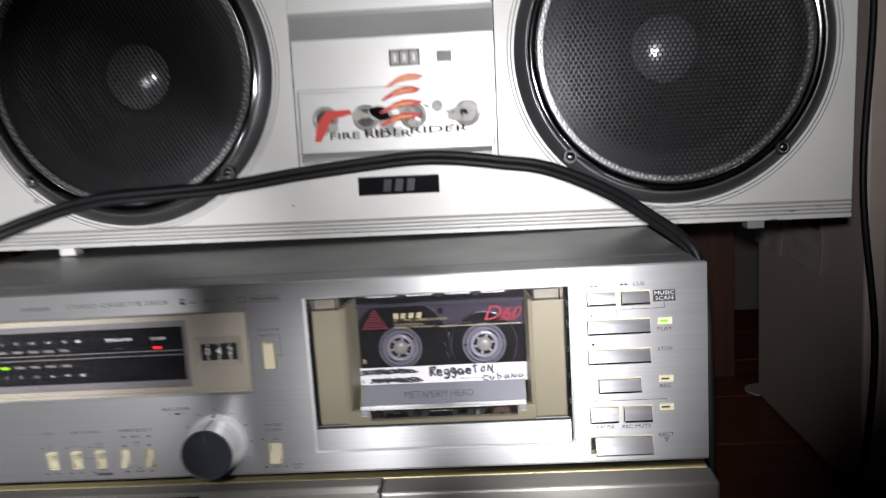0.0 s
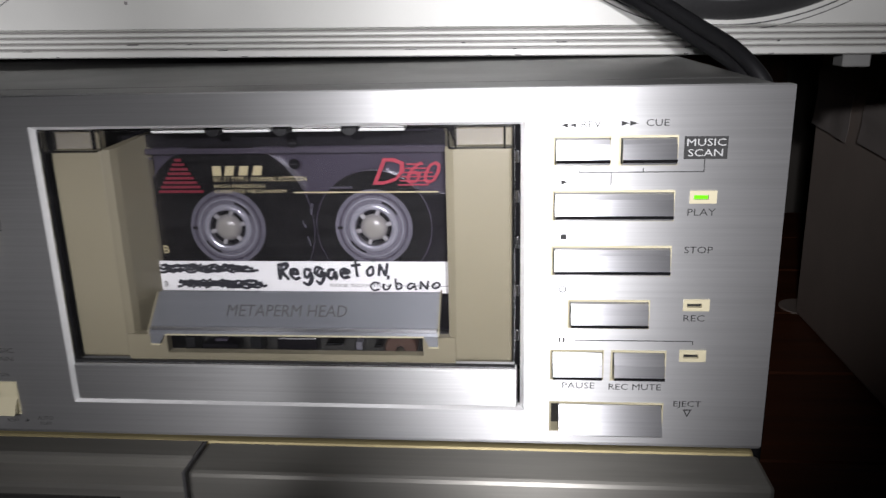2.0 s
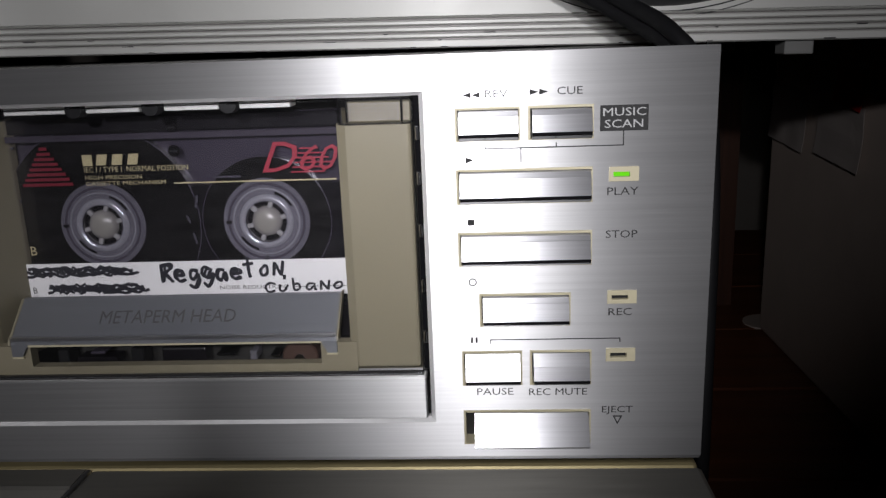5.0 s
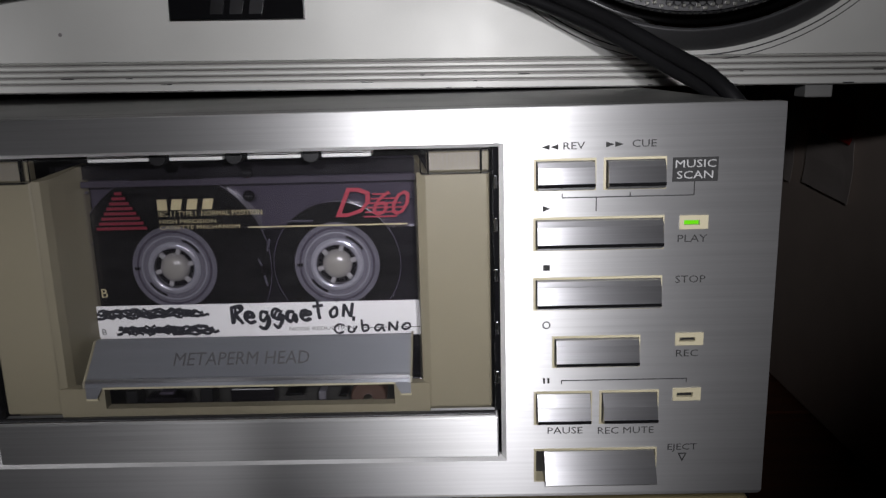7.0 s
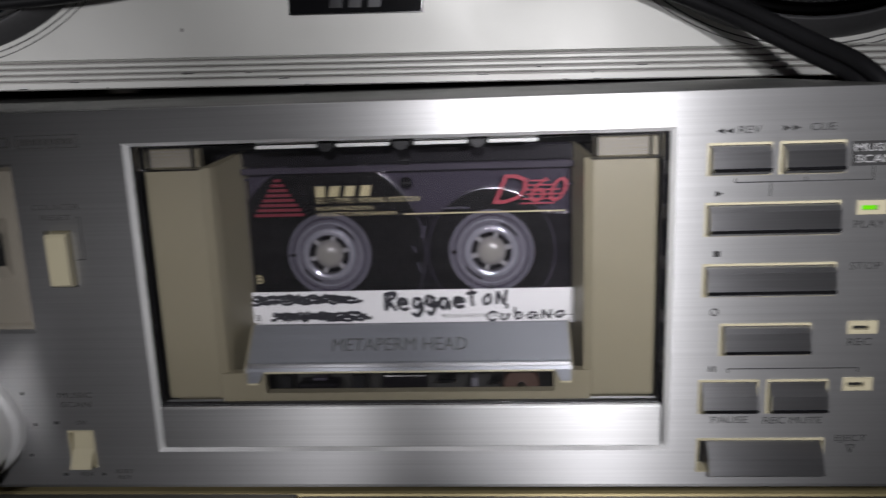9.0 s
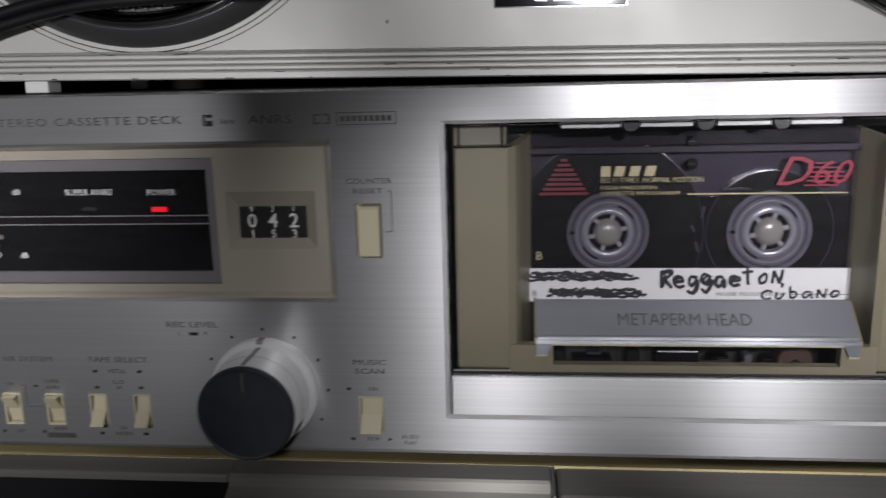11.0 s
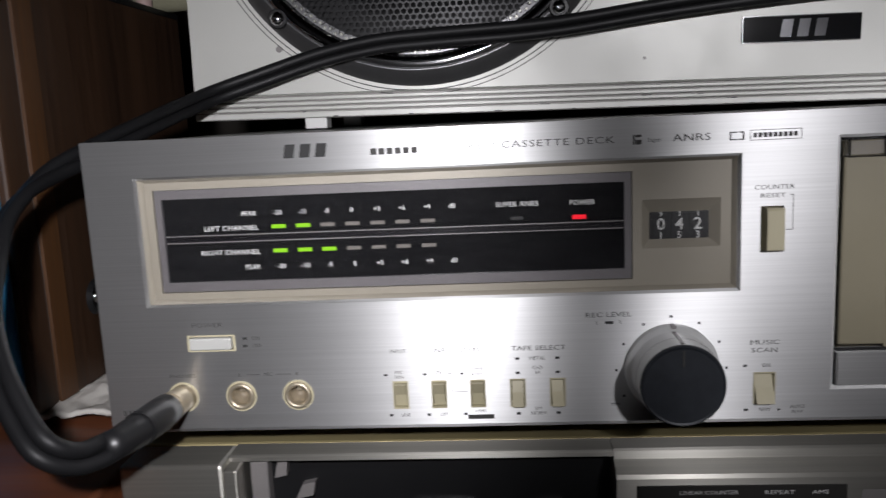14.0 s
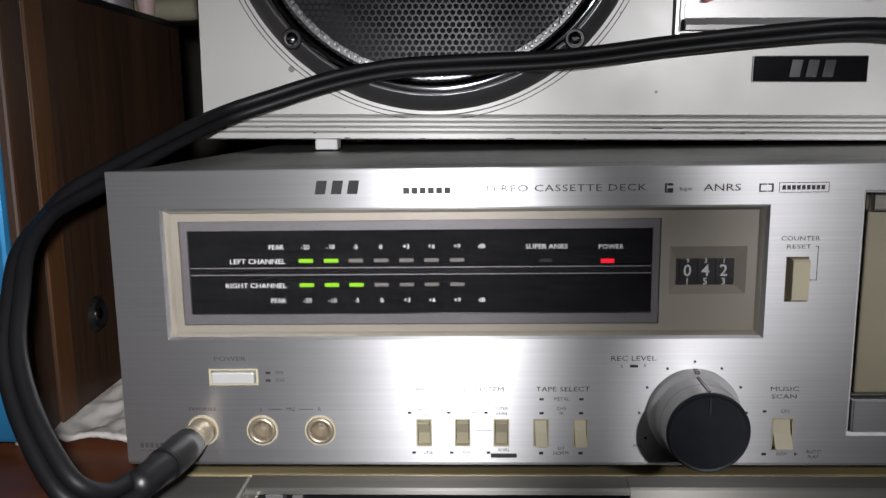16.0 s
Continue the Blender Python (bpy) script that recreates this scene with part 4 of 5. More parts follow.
    for z, a, b in ((48.2, 263.6, 293.0), (43.6, 268.6, 295.0)):
        bm = bmesh.new()
        for k in range(5):
            pts = [(a + (b - a) * i / 34 + rnd.uniform(-0.5, 0.5), yl, z + (k - 2) * 0.42 + rnd.uniform(-0.5, 0.5)) for i in range(2 * (k % 2), 35 - k)]
            tube(pts, 0.40, bm, 6)
        for v in bm.verts:
            v.co.y = yl + (v.co.y - yl) * 0.12
        part("crossed_out_line", bm, MARKER, lab, "crossed-out handwriting")
    script(lab, "Reggaeton", 298.6, 44.9, 4.3, 3.62, yl, 0.42, 3)
    script(lab, "CubaNO", 325.4, 41.9, 2.7, 3.5, yl, 0.31, 9)
    script(lab, "Reggae", 298.9, 44.8, 4.2, 3.62, yl - 0.05, 0.40, 5)
    # set well back in the holder
    tape.location = Vector((304.7, 22.2, 23.9)) * MM
    tape.scale = (1.025, 1.0, 1.025)
    return tape


GLYPHS = {
    "R": ["0.1,1.35 0.15,0.7 0.1,0", "0,1.3 0.5,1.45 0.75,1.1 0.2,0.7", "0.25,0.7 0.5,0.4 0.85,0.0"],
    "e": ["0.05,0.45 0.6,0.5 0.55,0.85 0.2,0.8 0.05,0.35 0.3,0.0 0.75,0.15"],
    "g": ["0.65,0.75 0.2,0.85 0.05,0.4 0.35,0.15 0.65,0.6 0.7,0.0 0.4,-0.45 0.05,-0.25"],
    "a": ["0.65,0.75 0.2,0.8 0.05,0.3 0.35,0.0 0.65,0.55 0.7,0.1 0.85,0.0"],
    "t": ["0.4,1.5 0.4,0.3 0.55,0.05", "0.0,0.95 0.85,1.05"],
    "o": ["0.4,0.85 0.1,0.5 0.3,0.05 0.65,0.3 0.6,0.75 0.3,0.85", "0.45,1.35 0.6,1.55"],
    "n": ["0.1,0.0 0.1,1.15", "0.1,1.1 0.7,0.05", "0.7,0.0 0.75,1.25", "0.95,0.1 0.9,-0.25"],
    "N": ["0.1,0.0 0.1,1.2", "0.1,1.15 0.7,0.05", "0.7,0.0 0.75,1.25"],
    "O": ["0.4,0.95 0.1,0.5 0.3,0.05 0.65,0.3 0.6,0.8 0.35,0.95"],
    "C": ["0.75,1.1 0.3,1.15 0.05,0.6 0.3,0.05 0.8,0.15"],
    "u": ["0.1,0.9 0.15,0.15 0.5,0.05 0.7,0.9"],
    "b": ["0.15,1.3 0.15,0.0 0.6,0.15 0.55,0.6 0.15,0.55"],
}


def script(parent, words, x, z, height, pitch, y, thick, seed):
    """Marker writing: each letter drawn in strokes, a little askew."""
    rnd = random.Random(seed)
    for k, c in enumerate(words):
        bm = bmesh.new()
        lean, lift, grow = rnd.uniform(-0.08, 0.22), rnd.uniform(-0.3, 0.3), rnd.uniform(0.92, 1.1)
        for stroke in GLYPHS[c]:
            pts = []
            for pair in stroke.split():
                u, w = (float(q) for q in pair.split(","))
                u, w = u + rnd.uniform(-0.05, 0.05), w + rnd.uniform(-0.05, 0.05)
                pts.append((x + (k + u * 0.95 + lean * w) * pitch, y, z + lift + 0.12 * k + w * height * 0.78 * grow))
            line = spline(pts, 6)
            tube(line, [thick * rnd.uniform(0.85, 1.15) for _ in line], bm, 6)
        for v in bm.verts:
            v.co.y = y + (v.co.y - y) * 0.12
        part("handwritten_letter", bm, MARKER, parent)


cassette()


# ---------------------------------------------------------------- the lower deck
def lower_deck():
    low = thing("cassette_deck", (W / 2, 130, -116), "champagne cassette deck with open tape bay and lit digital counter", "cassette deck")
    zt, zb = -6.0, -116.0
    part("body", box(12.0, 426.4, 6, 285, zb, zt, 1.2), LOW_COVER, low, "olive-bronze painted cover")
    part("left_front", box(11.0, 46.0, -11.5, 5.8, zb, zt - 0.2, 1.2), CHAMPAGNE, low, "champagne front section")
    key = part("eject_key", box(16.0, 38.0, -14.0, -11.4, -40, -26, 0.6), CHAMPAGNE, low, "flat front key")
    bars([(18.0, 30.0, -32.4, -31.6)], INK_PALE, key, -14.1)
    part("top_rail", prism([(5.8, zt - 0.2), (-3.4, zt - 0.2), (-4.2, zt - 0.8), (-4.2, zt - 2.2), (5.8, zt - 2.6)], 46.0, 173.0), CHAMPAGNE, low, "bright top rail of the tape bay")
    # open tape bay
    bay = part("tape_bay", box(46.0, 173.0, 4.0, 5.6, zb, zt - 2.8), BLACK, low, "black open tape bay")
    part("bay_cheek", box(46.0, 50.5, -11.0, 3.8, zb, zt - 2.4, 0.6), CHAMPAGNE, bay)
    part("bay_strip", box(52.0, 58.0, -2.0, 3.6, -60, zt - 3.4, 0.4, 1), GREY_TRIM, bay)
    for x, z, w, h in ((62, -12, 5, 9), (70, -21, 7, 6), (66, -30, 5, 8), (72, -38, 6, 6), (150, -31, 14, 8)):
        part("bay_fitting", slab([(x - w / 2, z - h / 2), (x + w / 3, z - h / 2 + 1), (x + w / 2, z + h / 2), (x - w / 6, z + h / 3)], 0.5, 3.8), GREY_TRIM, bay)
    part("bay_lamp", box(107.5, 126.0, 2.2, 4.2, -42, -27.6), AMBER_ON, bay, "amber lit cassette window")
    part("lamp_frame", plate(106.6, 127.0, -43, -26.8, 1.4, 3.8, [(107.8, 125.8, -42, -27.8)]), BLACK, bay)
    for x in (98.5, 136.5):
        part("bay_spindle", lathe([(0, -7.5), (3.4, -7.2), (6.4, -5.4), (7.4, -2), (7.4, 4)], x, -35.5, 32), BLACK_GLOSS, bay, "glossy black spindle", True)
    # display panel with its sloping lip
    disp = part("display_panel", prism([(5.8, zt - 0.2), (-2.6, zt - 0.2), (-3.4, zt - 0.8), (-3.8, -9.4), (-9.4, -12.2), (-10.2, -13.4), (-10.2, zb), (5.8, zb)], 173.2, 263.6), CHAMPAGNE, low, "champagne counter panel")
    win = part("counter_window", box(179.6, 243.6, -10.9, -10.0, -34.6, -15.6), DARK, disp, "dark counter window")
    for a, b in ((185.6, 213.6), (218.8, 227.4), (229.4, 239.0)):
        part("display_glass", slab([(a, -30.6), (b - 1.2, -30.6), (b, -20.4), (a + 1.2, -20.4)], -11.1, -10.8), BLACK_GLOSS, win)
    text("LINEAR COUNTER", 201.6, -17.8, 1.3, INK_WHITE, win, -11.0, width=18)
    text("REPEAT", 223.2, -17.9, 1.3, INK_WHITE, win, -11.0, width=9)
    text("AMS", 235.6, -17.9, 1.3, INK_WHITE, win, -11.0, width=5)
    text("MEMORY", 200.0, -32.6, 1.3, INK_WHITE, win, -11.0, width=9)
    bars([(206.0, 208.6, -33.2, -32.2)], INK_WHITE, win, -11.0)
    seg = [(197.0, 197.7, -25.4, -21.2), (202.6, 203.3, -25.4, -21.2), (206.6, 209.6, -23.2, -22.6), (209.2, 209.8, -22.6, -20.8), (206.4, 207.0, -25.2, -23.2), (206.6, 209.4, -25.6, -25.0), (198.4, 199.0, -25.8, -25.2), (211.4, 211.9, -32.8, -28.0)]
    bars(seg, LCD_ON, win, -11.25, "lit_segment", "pale lit counter digits", 0.1)
    for x in (189.6, 195.0, 200.6):
        part("memory_lamp", box(x - 0.35, x + 0.35, -11.25, -11.1, -29.4, -28.2), RED_ON, win)
    bars([(248.4, 258.6, -21.6, -17.6)], GREY_TRIM, disp, -10.25, "faded_sign", thick=0.2)
    part("panel_edge", box(263.7, 265.0, -11.6, 5.8, zb, zt - 0.1, 0.3, 1), ALU_KEY, low)
    part("right_front", box(265.1, 427.2, -11.4, 5.8, zb, zt - 0.2, 1.4), CHAMPAGNE, low, "champagne front section")
    met = part("program_meter", box(273.0, 400, -12.0, -11.2, -60, -15.6), BLACK_GLOSS, low, "black programme meter window")
    text("PEAK PROGRAM METER", 294, -17.4, 1.3, INK_PALE, met, -12.1, width=26)
    for k in range(10):
        bars([(310 + k * 7.2, 313 + k * 7.2, -17.8, -17.0)], INK_PALE, met, -12.1)
    low.location = Vector((217.7, 151.5, -129.1)) * MM
    low.scale = (1.06, 1.06, 1.06)
    for x in (30, W - 30):
        for y in (40, 250):
            part("foot", lathe([(0, -6), (9, -6), (10, -4), (10, 1), (0, 1)], 0, 0, 20), RUBBER, low).matrix_basis = Matrix.Translation((x * MM, y * MM, zb * MM)) @ Matrix.Rotation(radians(90), 4, "X")


lower_deck()


# ---------------------------------------------------------------- the boombox on top
BX0, BX1, BY, BZ0, BZ1 = -11.8, 560.4, 135.0, 101.5, 352.0
MID, CZ = 274.3, 213.5
RIB = 113.4


def grille_mesh(cx, cz, radius, y, pitch, hole):
    """A perforated sheet: six-sided cells round open holes, bulging a little to the front."""
    verts, faces = [], []
    rows = int(radius / (pitch * 0.866)) + 1
    cell = pitch / math.sqrt(3)
    index = {}

    def at(x, z):
        key = (round(x, 2), round(z, 2))
        if key not in index:
            bulge = 2.5 * max(0.0, 1 - ((x - cx) ** 2 + (z - cz) ** 2) / radius ** 2)
            index[key] = len(verts)
            verts.append((x * MM, (y - bulge) * MM, z * MM))
        return index[key]

    for r in range(-rows, rows + 1):
        for c in range(-rows - 2, rows + 3):
            x, z = cx + (c + 0.5 * (r % 2)) * pitch, cz + r * pitch * 0.866
            if (x - cx) ** 2 + (z - cz) ** 2 > (radius - 0.5) ** 2:
                continue
            out = [at(x + cell * math.sin(radians(60 * k)), z + cell * math.cos(radians(60 * k))) for k in range(6)]
            inn = [at(x + hole * math.sin(radians(60 * k)), z + hole * math.cos(radians(60 * k))) for k in range(6)]
            for k in range(6):
                j = (k + 1) % 6
                faces.append((out[k], out[j], inn[j], inn[k]))
    me = bpy.data.meshes.new("grille")
    me.from_pydata(verts, [], faces)
    me.materials.append(GRILLE)
    return me


def speaker(boom, cx):
    ring = part("speaker_ring", lathe([(98.6, BY - 0.05), (98.0, BY - 1.0), (91.6, BY - 4.8), (91.0, BY - 5.0), (90.4, BY - 4.4), (90.2, BY + 6)], cx, CZ, 120), RING_BLACK, boom, "black plastic speaker ring", True)
    part("ring_groove", lathe([(100.8, BY - 0.06), (100.3, BY - 0.06)], cx, CZ, 120), INK, ring)
    part("ring_groove", lathe([(102.9, BY - 0.06), (102.5, BY - 0.06)], cx, CZ, 120), INK_PALE, ring)
    part("chrome_ring", lathe([(90.4, BY - 4.8), (89.9, BY - 5.6), (87.6, BY - 6.0), (85.2, BY - 4.6), (84.2, BY - 2.6), (83.9, BY + 2)], cx, CZ, 120), RING_CHROME, ring, "chrome trim ring", True)
    me = grille_mesh(cx, CZ, 81.6, BY - 3.0, 3.1, 1.32)
    g = new("grille", me)
    g.parent = ring
    g["label"] = "black perforated speaker grille"
    bm = bmesh.new()
    for k in range(186):
        a = 2 * math.pi * k / 186
        reach = 82.9 if k % 2 else 81.9
        x, z = cx + reach * math.cos(a), CZ + reach * math.sin(a)
        box(x - 0.75, x + 0.75, BY - 4.2, BY - 3.0, z - 0.75, z + 0.75, 0.3, 1, bm)
    tagged(part("grille_rim", bm, GRILLE_RIM, ring, "bright crimped grille rim"), kind="stuff")
    part("rim_back", lathe([(80.6, BY - 2.6), (84.0, BY - 2.6)], cx, CZ, 96), RING_BLACK, ring)
    part("cone", lathe([(84, BY + 1), (78, BY + 2), (70, BY + 0.5), (64, BY + 4), (22, BY + 26), (21, BY + 26)], cx, CZ, 72), CONE, ring, "black paper cone", True)
    part("dust_cap", lathe([(21.5, BY + 24), (17, BY + 20), (10, BY + 17.4), (0, BY + 16.2)], cx, CZ, 48), DOME, ring, "silver grey dust cap", True)
    for a in (45, 135, 225, 315):
        x, z = cx + 92.8 * math.cos(radians(a)), CZ + 92.8 * math.sin(radians(a))
        tab = part("screw_tab", lathe([(0, BY - 6.0), (4.2, BY - 6.0), (4.8, BY - 5.4), (4.8, BY - 3)], x, z, 24), BLACK, ring)
        screw = part("speaker_screw", lathe([(0, BY - 8.2), (2.0, BY - 8.0), (3.1, BY - 7.0), (3.2, BY - 6.0)], x, z, 20), CHROME, tab, "chrome screw", True)
        part("screw_cross", box(x - 1.6, x + 1.6, BY - 8.32, BY - 8.1, z - 0.3, z + 0.3), BLACK, screw)


def boombox():
    boom = thing("boombox", (MID, 220, 99.5), "large silver-grey twin-speaker boombox standing on the cassette deck", "boombox")
    half = 99.0
    centres = (MID - 175.5, MID + 175.5)
    bm = plate(BX0, BX1, RIB, BZ1, BY, BY + 6, [(c - half, c + half, CZ - half, CZ + half) for c in centres])
    for c in centres:
        square, circle = [], []
        for k in range(96):
            a = 2 * math.pi * k / 96
            reach = half / max(abs(math.cos(a)), abs(math.sin(a)))
            square.append(bm.verts.new((c + reach * math.cos(a), BY, CZ + reach * math.sin(a))))
            circle.append(bm.verts.new((c + 93 * math.cos(a), BY, CZ + 93 * math.sin(a))))
        for k in range(96):
            j = (k + 1) % 96
            bm.faces.new((square[k], square[j], circle[j], circle[k]))
    part("front_panel", bm, SILVER_PAINT, boom, "silver-grey plastic front")
    part("back_case", box(BX0 + 1, BX1 - 1, BY + 40, BY + 135, BZ0 + 0.6, BZ1, 4), SILVER_PAINT, boom)
    for a, b, c, d in ((BX0 + 1, BX0 + 5, BZ0 + 4, BZ1), (BX1 - 5, BX1 - 1, BZ0 + 4, BZ1)):
        part("case_side", box(a, b, BY + 6, BY + 40, c, d), SILVER_PAINT, boom)
    part("case_floor", box(BX0 + 1, BX1 - 1, BY + 6, BY + 40, BZ0 + 0.2, BZ0 + 4), BLACK, boom)
    part("case_top", box(BX0 + 1, BX1 - 1, BY + 6, BY + 40, BZ1 - 4, BZ1), SILVER_PAINT, boom)
    # ribbed foot of the front
    ribs = [(113.3, 112.4), (111.9, 110.0), (109.5, 107.6), (107.1, 105.2), (104.7, 101.5)]
    for top, bot in ribs:
        part("front_rib", prism([(BY + 6, bot), (BY + 0.5, bot), (BY - 0.5, bot + 0.5), (BY - 0.5, top - 0.4), (BY + 0.3, top), (BY + 6, top)], BX0, BX1), SILVER_PAINT, boom)
    part("rib_backing", box(BX0 + 0.5, BX1 - 0.5, BY + 1.6, BY + 5.5, BZ0 + 0.4, RIB), GREY_TRIM, boom)
    for x in (41.4, 497):
        part("foot", box(x, x + 10.8, BY + 2.5, BY + 13, 96.4, BZ0 + 0.3, 0.4, 1), WHITE_PLASTIC if x < 100 else SILVER_DARK, boom, "small white foot" if x < 100 else "small grey foot")
        part("rear_foot", box(x, x + 10.8, BY + 100, BY + 112, 96.4, BZ0 + 0.3, 0.4, 1), WHITE_PLASTIC, boom)
    speaker(boom, MID - 175.5)
    speaker(boom, MID + 175.5)
    # centre column: cassette lid, counter, window
    col = part("centre_plate", plate(211.0, 338.6, 148.6, 330, BY - 1.4, BY - 0.05, [(213.2, 336.6, 151.6, 196.2), (272.7, 292.2, 209.6, 219.8), (302.8, 312.0, 211.0, 217.8)]), SILVER_PLATE, boom, "silver centre plate")
    part("plate_seam", box(338.8, 339.6, BY - 0.4, BY - 0.02, 148.6, 330), INK_PALE, col)
    part("plate_seam", box(209.9, 210.7, BY - 0.4, BY - 0.02, 148.6, 330), INK_PALE, col)
    part("grey_band", prism([(BY - 1.4, 228.0), (BY - 1.9, 228.0), (BY - 6.5, 241.5), (BY - 6.5, 243.5), (BY - 1.4, 243.5)], 211.0, 338.6), SILVER_DARK, col, "grey sloping band under the lid")
    part("upper_lid", box(211.0, 338.6, BY - 7.5, BY - 1.5, 243.6, 318, 0.8), SILVER_PLATE, col, "silver cassette lid")
    cnt = part("tape_counter", box(272.7, 292.2, BY - 0.6, BY + 2, 209.6, 219.8), BLACK, col, "black tape counter")
    for x in (276.4, 282.4, 288.4):
        part("digit_wheel", box(x - 2.4, x + 2.4, BY - 1.0, BY, 210.8, 218.6), GREY_TRIM, cnt)
        part("counter_digit", box(x - 0.9, x + 0.9, BY - 1.15, BY - 0.98, 212.6, 216.8), INK_WHITE, cnt)
    part("counter_reset", box(302.9, 311.9, BY - 1.0, BY + 2, 211.1, 217.7, 0.3, 1), BLACK, col, "black reset button")
    # control window with a ledge and see-through sticker
    win = part("control_window", box(213.4, 336.4, BY - 0.6, BY - 0.1, 151.8, 196.0), SILVER_PLATE, boom, "recessed control panel under a clear window")
    part("window_ledge", prism([(BY - 0.6, 151.8), (BY - 6.0, 151.8), (BY - 6.0, 154.0), (BY - 4.4, 157.0), (BY - 0.6, 157.0)], 214.6, 335.6), SILVER_DARK, win, "grey ledge under the window")
    holes_x = (229.5, 255.5, 286.0, 320.5)
    for x in holes_x:
        hole = part("control_ring", lathe([(8.4, BY - 0.62), (8.0, BY - 1.2), (6.0, BY - 1.2), (5.6, BY - 0.62)], x, 178.4, 36), SPINDLE, win, "pale ring round a control", True)
        part("control_hole", lathe([(0, BY - 0.7), (5.8, BY - 0.7)], x, 178.4, 28), BLACK, hole)
    part("small_control", lathe([(0, BY - 0.8), (3.6, BY - 0.8)], 301.5, 184.0, 24), GREY_TRIM, win)
    for r in ((212.6, 213.3, 151.0, 197.0), (336.9, 337.6, 151.0, 197.0), (213.3, 336.9, 150.3, 151.0), (213.3, 336.9, 197.0, 197.5)):
        part("window_border", box(r[0], r[1], BY - 1.9, BY - 1.3, r[2], r[3], 0.15, 1), GREY_TRIM, win)
    front = part("clear_cover", box(214.2, 335.8, BY - 4.4, BY - 3.4, 157.1, 195.4, 0.3, 1), CLEAR, win, "clear plastic cover")
    front.visible_shadow = False
    sticker(boom)
    badge = part("badge", box(248.3, 300.3, BY - 2.0, BY - 0.05, 129.0, 140.2, 0.3, 1), BLACK_GLOSS, boom, "black maker's badge")
    part("badge_edge", plate(247.9, 300.7, 128.6, 140.6, BY - 1.0, BY - 0.04, [(248.4, 300.2, 129.1, 140.1)]), CHROME, badge)
    emblem(264.2, 285.4, 130.8, 138.6, BY - 2.6, 0.7, CHROME, badge)
    # chips and scratches
    for x, z, w in ((31.5, 134.4, 3.2), (186.0, 160.0, 1.2), (204.0, 124.0, 1.6), (345, 206, 1.0)):
        part("paint_chip", lathe([(0, BY - 0.05), (w / 2, BY - 0.03)], x, z, 9), GREY_TRIM, boom)
    rnd = random.Random(4)
    for _ in range(26):
        x, z = rnd.uniform(BX0 + 20, BX1 - 20), rnd.choice((101.9, 104.3, 106.8, 109.2))
        w = rnd.uniform(0.8, 5)
        part("edge_scuff", box(x, x + w, BY - 0.62, BY - 0.4, z, z + rnd.uniform(0.2, 0.5)), INK, boom)


    # it leans a little, with its left end higher
    boom.rotation_euler = (0, radians(0.8), 0)


def sticker(boom):
    """Red flames and black letters on the clear cover."""
    y = BY - 4.6
    red = plain("sticker_red", (0.55, 0.03, 0.02), 0.5)
    st = part("flame_sticker", slab([(222.5, 164.5), (226.5, 164.5), (234.5, 178.0), (247.0, 181.0), (246.5, 184.0), (231.0, 183.6), (225.2, 176.0)], y, y + 0.08), red, boom, "torn red flame sticker with black lettering")
    flames = [(264, 172.5, 30), (264.5, 180.5, 30), (266, 188.5, 28), (269, 196.5, 27)]
    orange = plain("orange_ink", (0.85, 0.36, 0.05), 0.5)
    for n, (x, z, w) in enumerate(flames):
        top = [(x + w * t, z + 5.5 * math.sin(t * 3.0) + 5 * t) for t in (0, 0.15, 0.35, 0.55, 0.75, 0.95)]
        low = [(x + w * t, z - 1.2 + 2.2 * math.sin(t * 3.4) + 5 * t) for t in (0.8, 0.55, 0.3, 0.1)]
        part("flame", slab(top + low, y - 0.05 - 0.01 * n, y + 0.03), red if n < 3 else plain("pale_red_ink", (0.72, 0.22, 0.18), 0.5), st, "red flame")
        inner = [(x + w * t, z + 3.8 * math.sin(t * 3.0) + 4.6 * t) for t in (0.25, 0.5, 0.8)] + [(x + w * t, z + 0.2 + 2.2 * math.sin(t * 3.2) + 4.6 * t) for t in (0.68, 0.45, 0.3)]
        part("flame_heart", slab(inner, y - 0.12, y - 0.08), orange, st, "orange flame heart")
    text("FIRE RIDER", 232.0, 167.4, 4.2, INK, st, y - 0.06, "LEFT", width=52, bold=0.012, name="sticker_letters")
    text("FIRE RIDER", 254.0, 169.0, 4.2, INK, st, y - 0.16, "LEFT", width=66, bold=0.006, name="sticker_letters")
    rnd = random.Random(11)
    for _ in range(20):
        x, z, r = rnd.uniform(226, 322), rnd.uniform(164, 184), rnd.uniform(2.4, 6.0)
        blob = [(x + r * (0.8 + 0.25 * rnd.random()) * math.cos(a), z + 0.8 * r * (0.8 + 0.25 * rnd.random()) * math.sin(a)) for a in (2 * math.pi * k / 14 for k in range(14))]
        part("glue_stain", slab(blob, BY - 3.34, BY - 3.28), plain("glue_stain", (0.34, 0.33, 0.28), 0.4), st)
    foil = plain("crumpled_clear_foil", (0.75, 0.74, 0.74), 0.15, 0.7, 0.3, 120.0, 0.9)
    for _ in range(16):
        x, z = rnd.gauss(302, 8), rnd.gauss(173, 4.5)
        pts = [(x + rnd.uniform(-3.4, 3.4), z + rnd.uniform(-2.2, 2.2)) for _ in range(3)]
        bm = bmesh.new()
        bm.faces.new([bm.verts.new((px, y - rnd.uniform(0.1, 1.0), pz)) for px, pz in pts])
        part("foil_crease", bm, foil, st)


boombox()


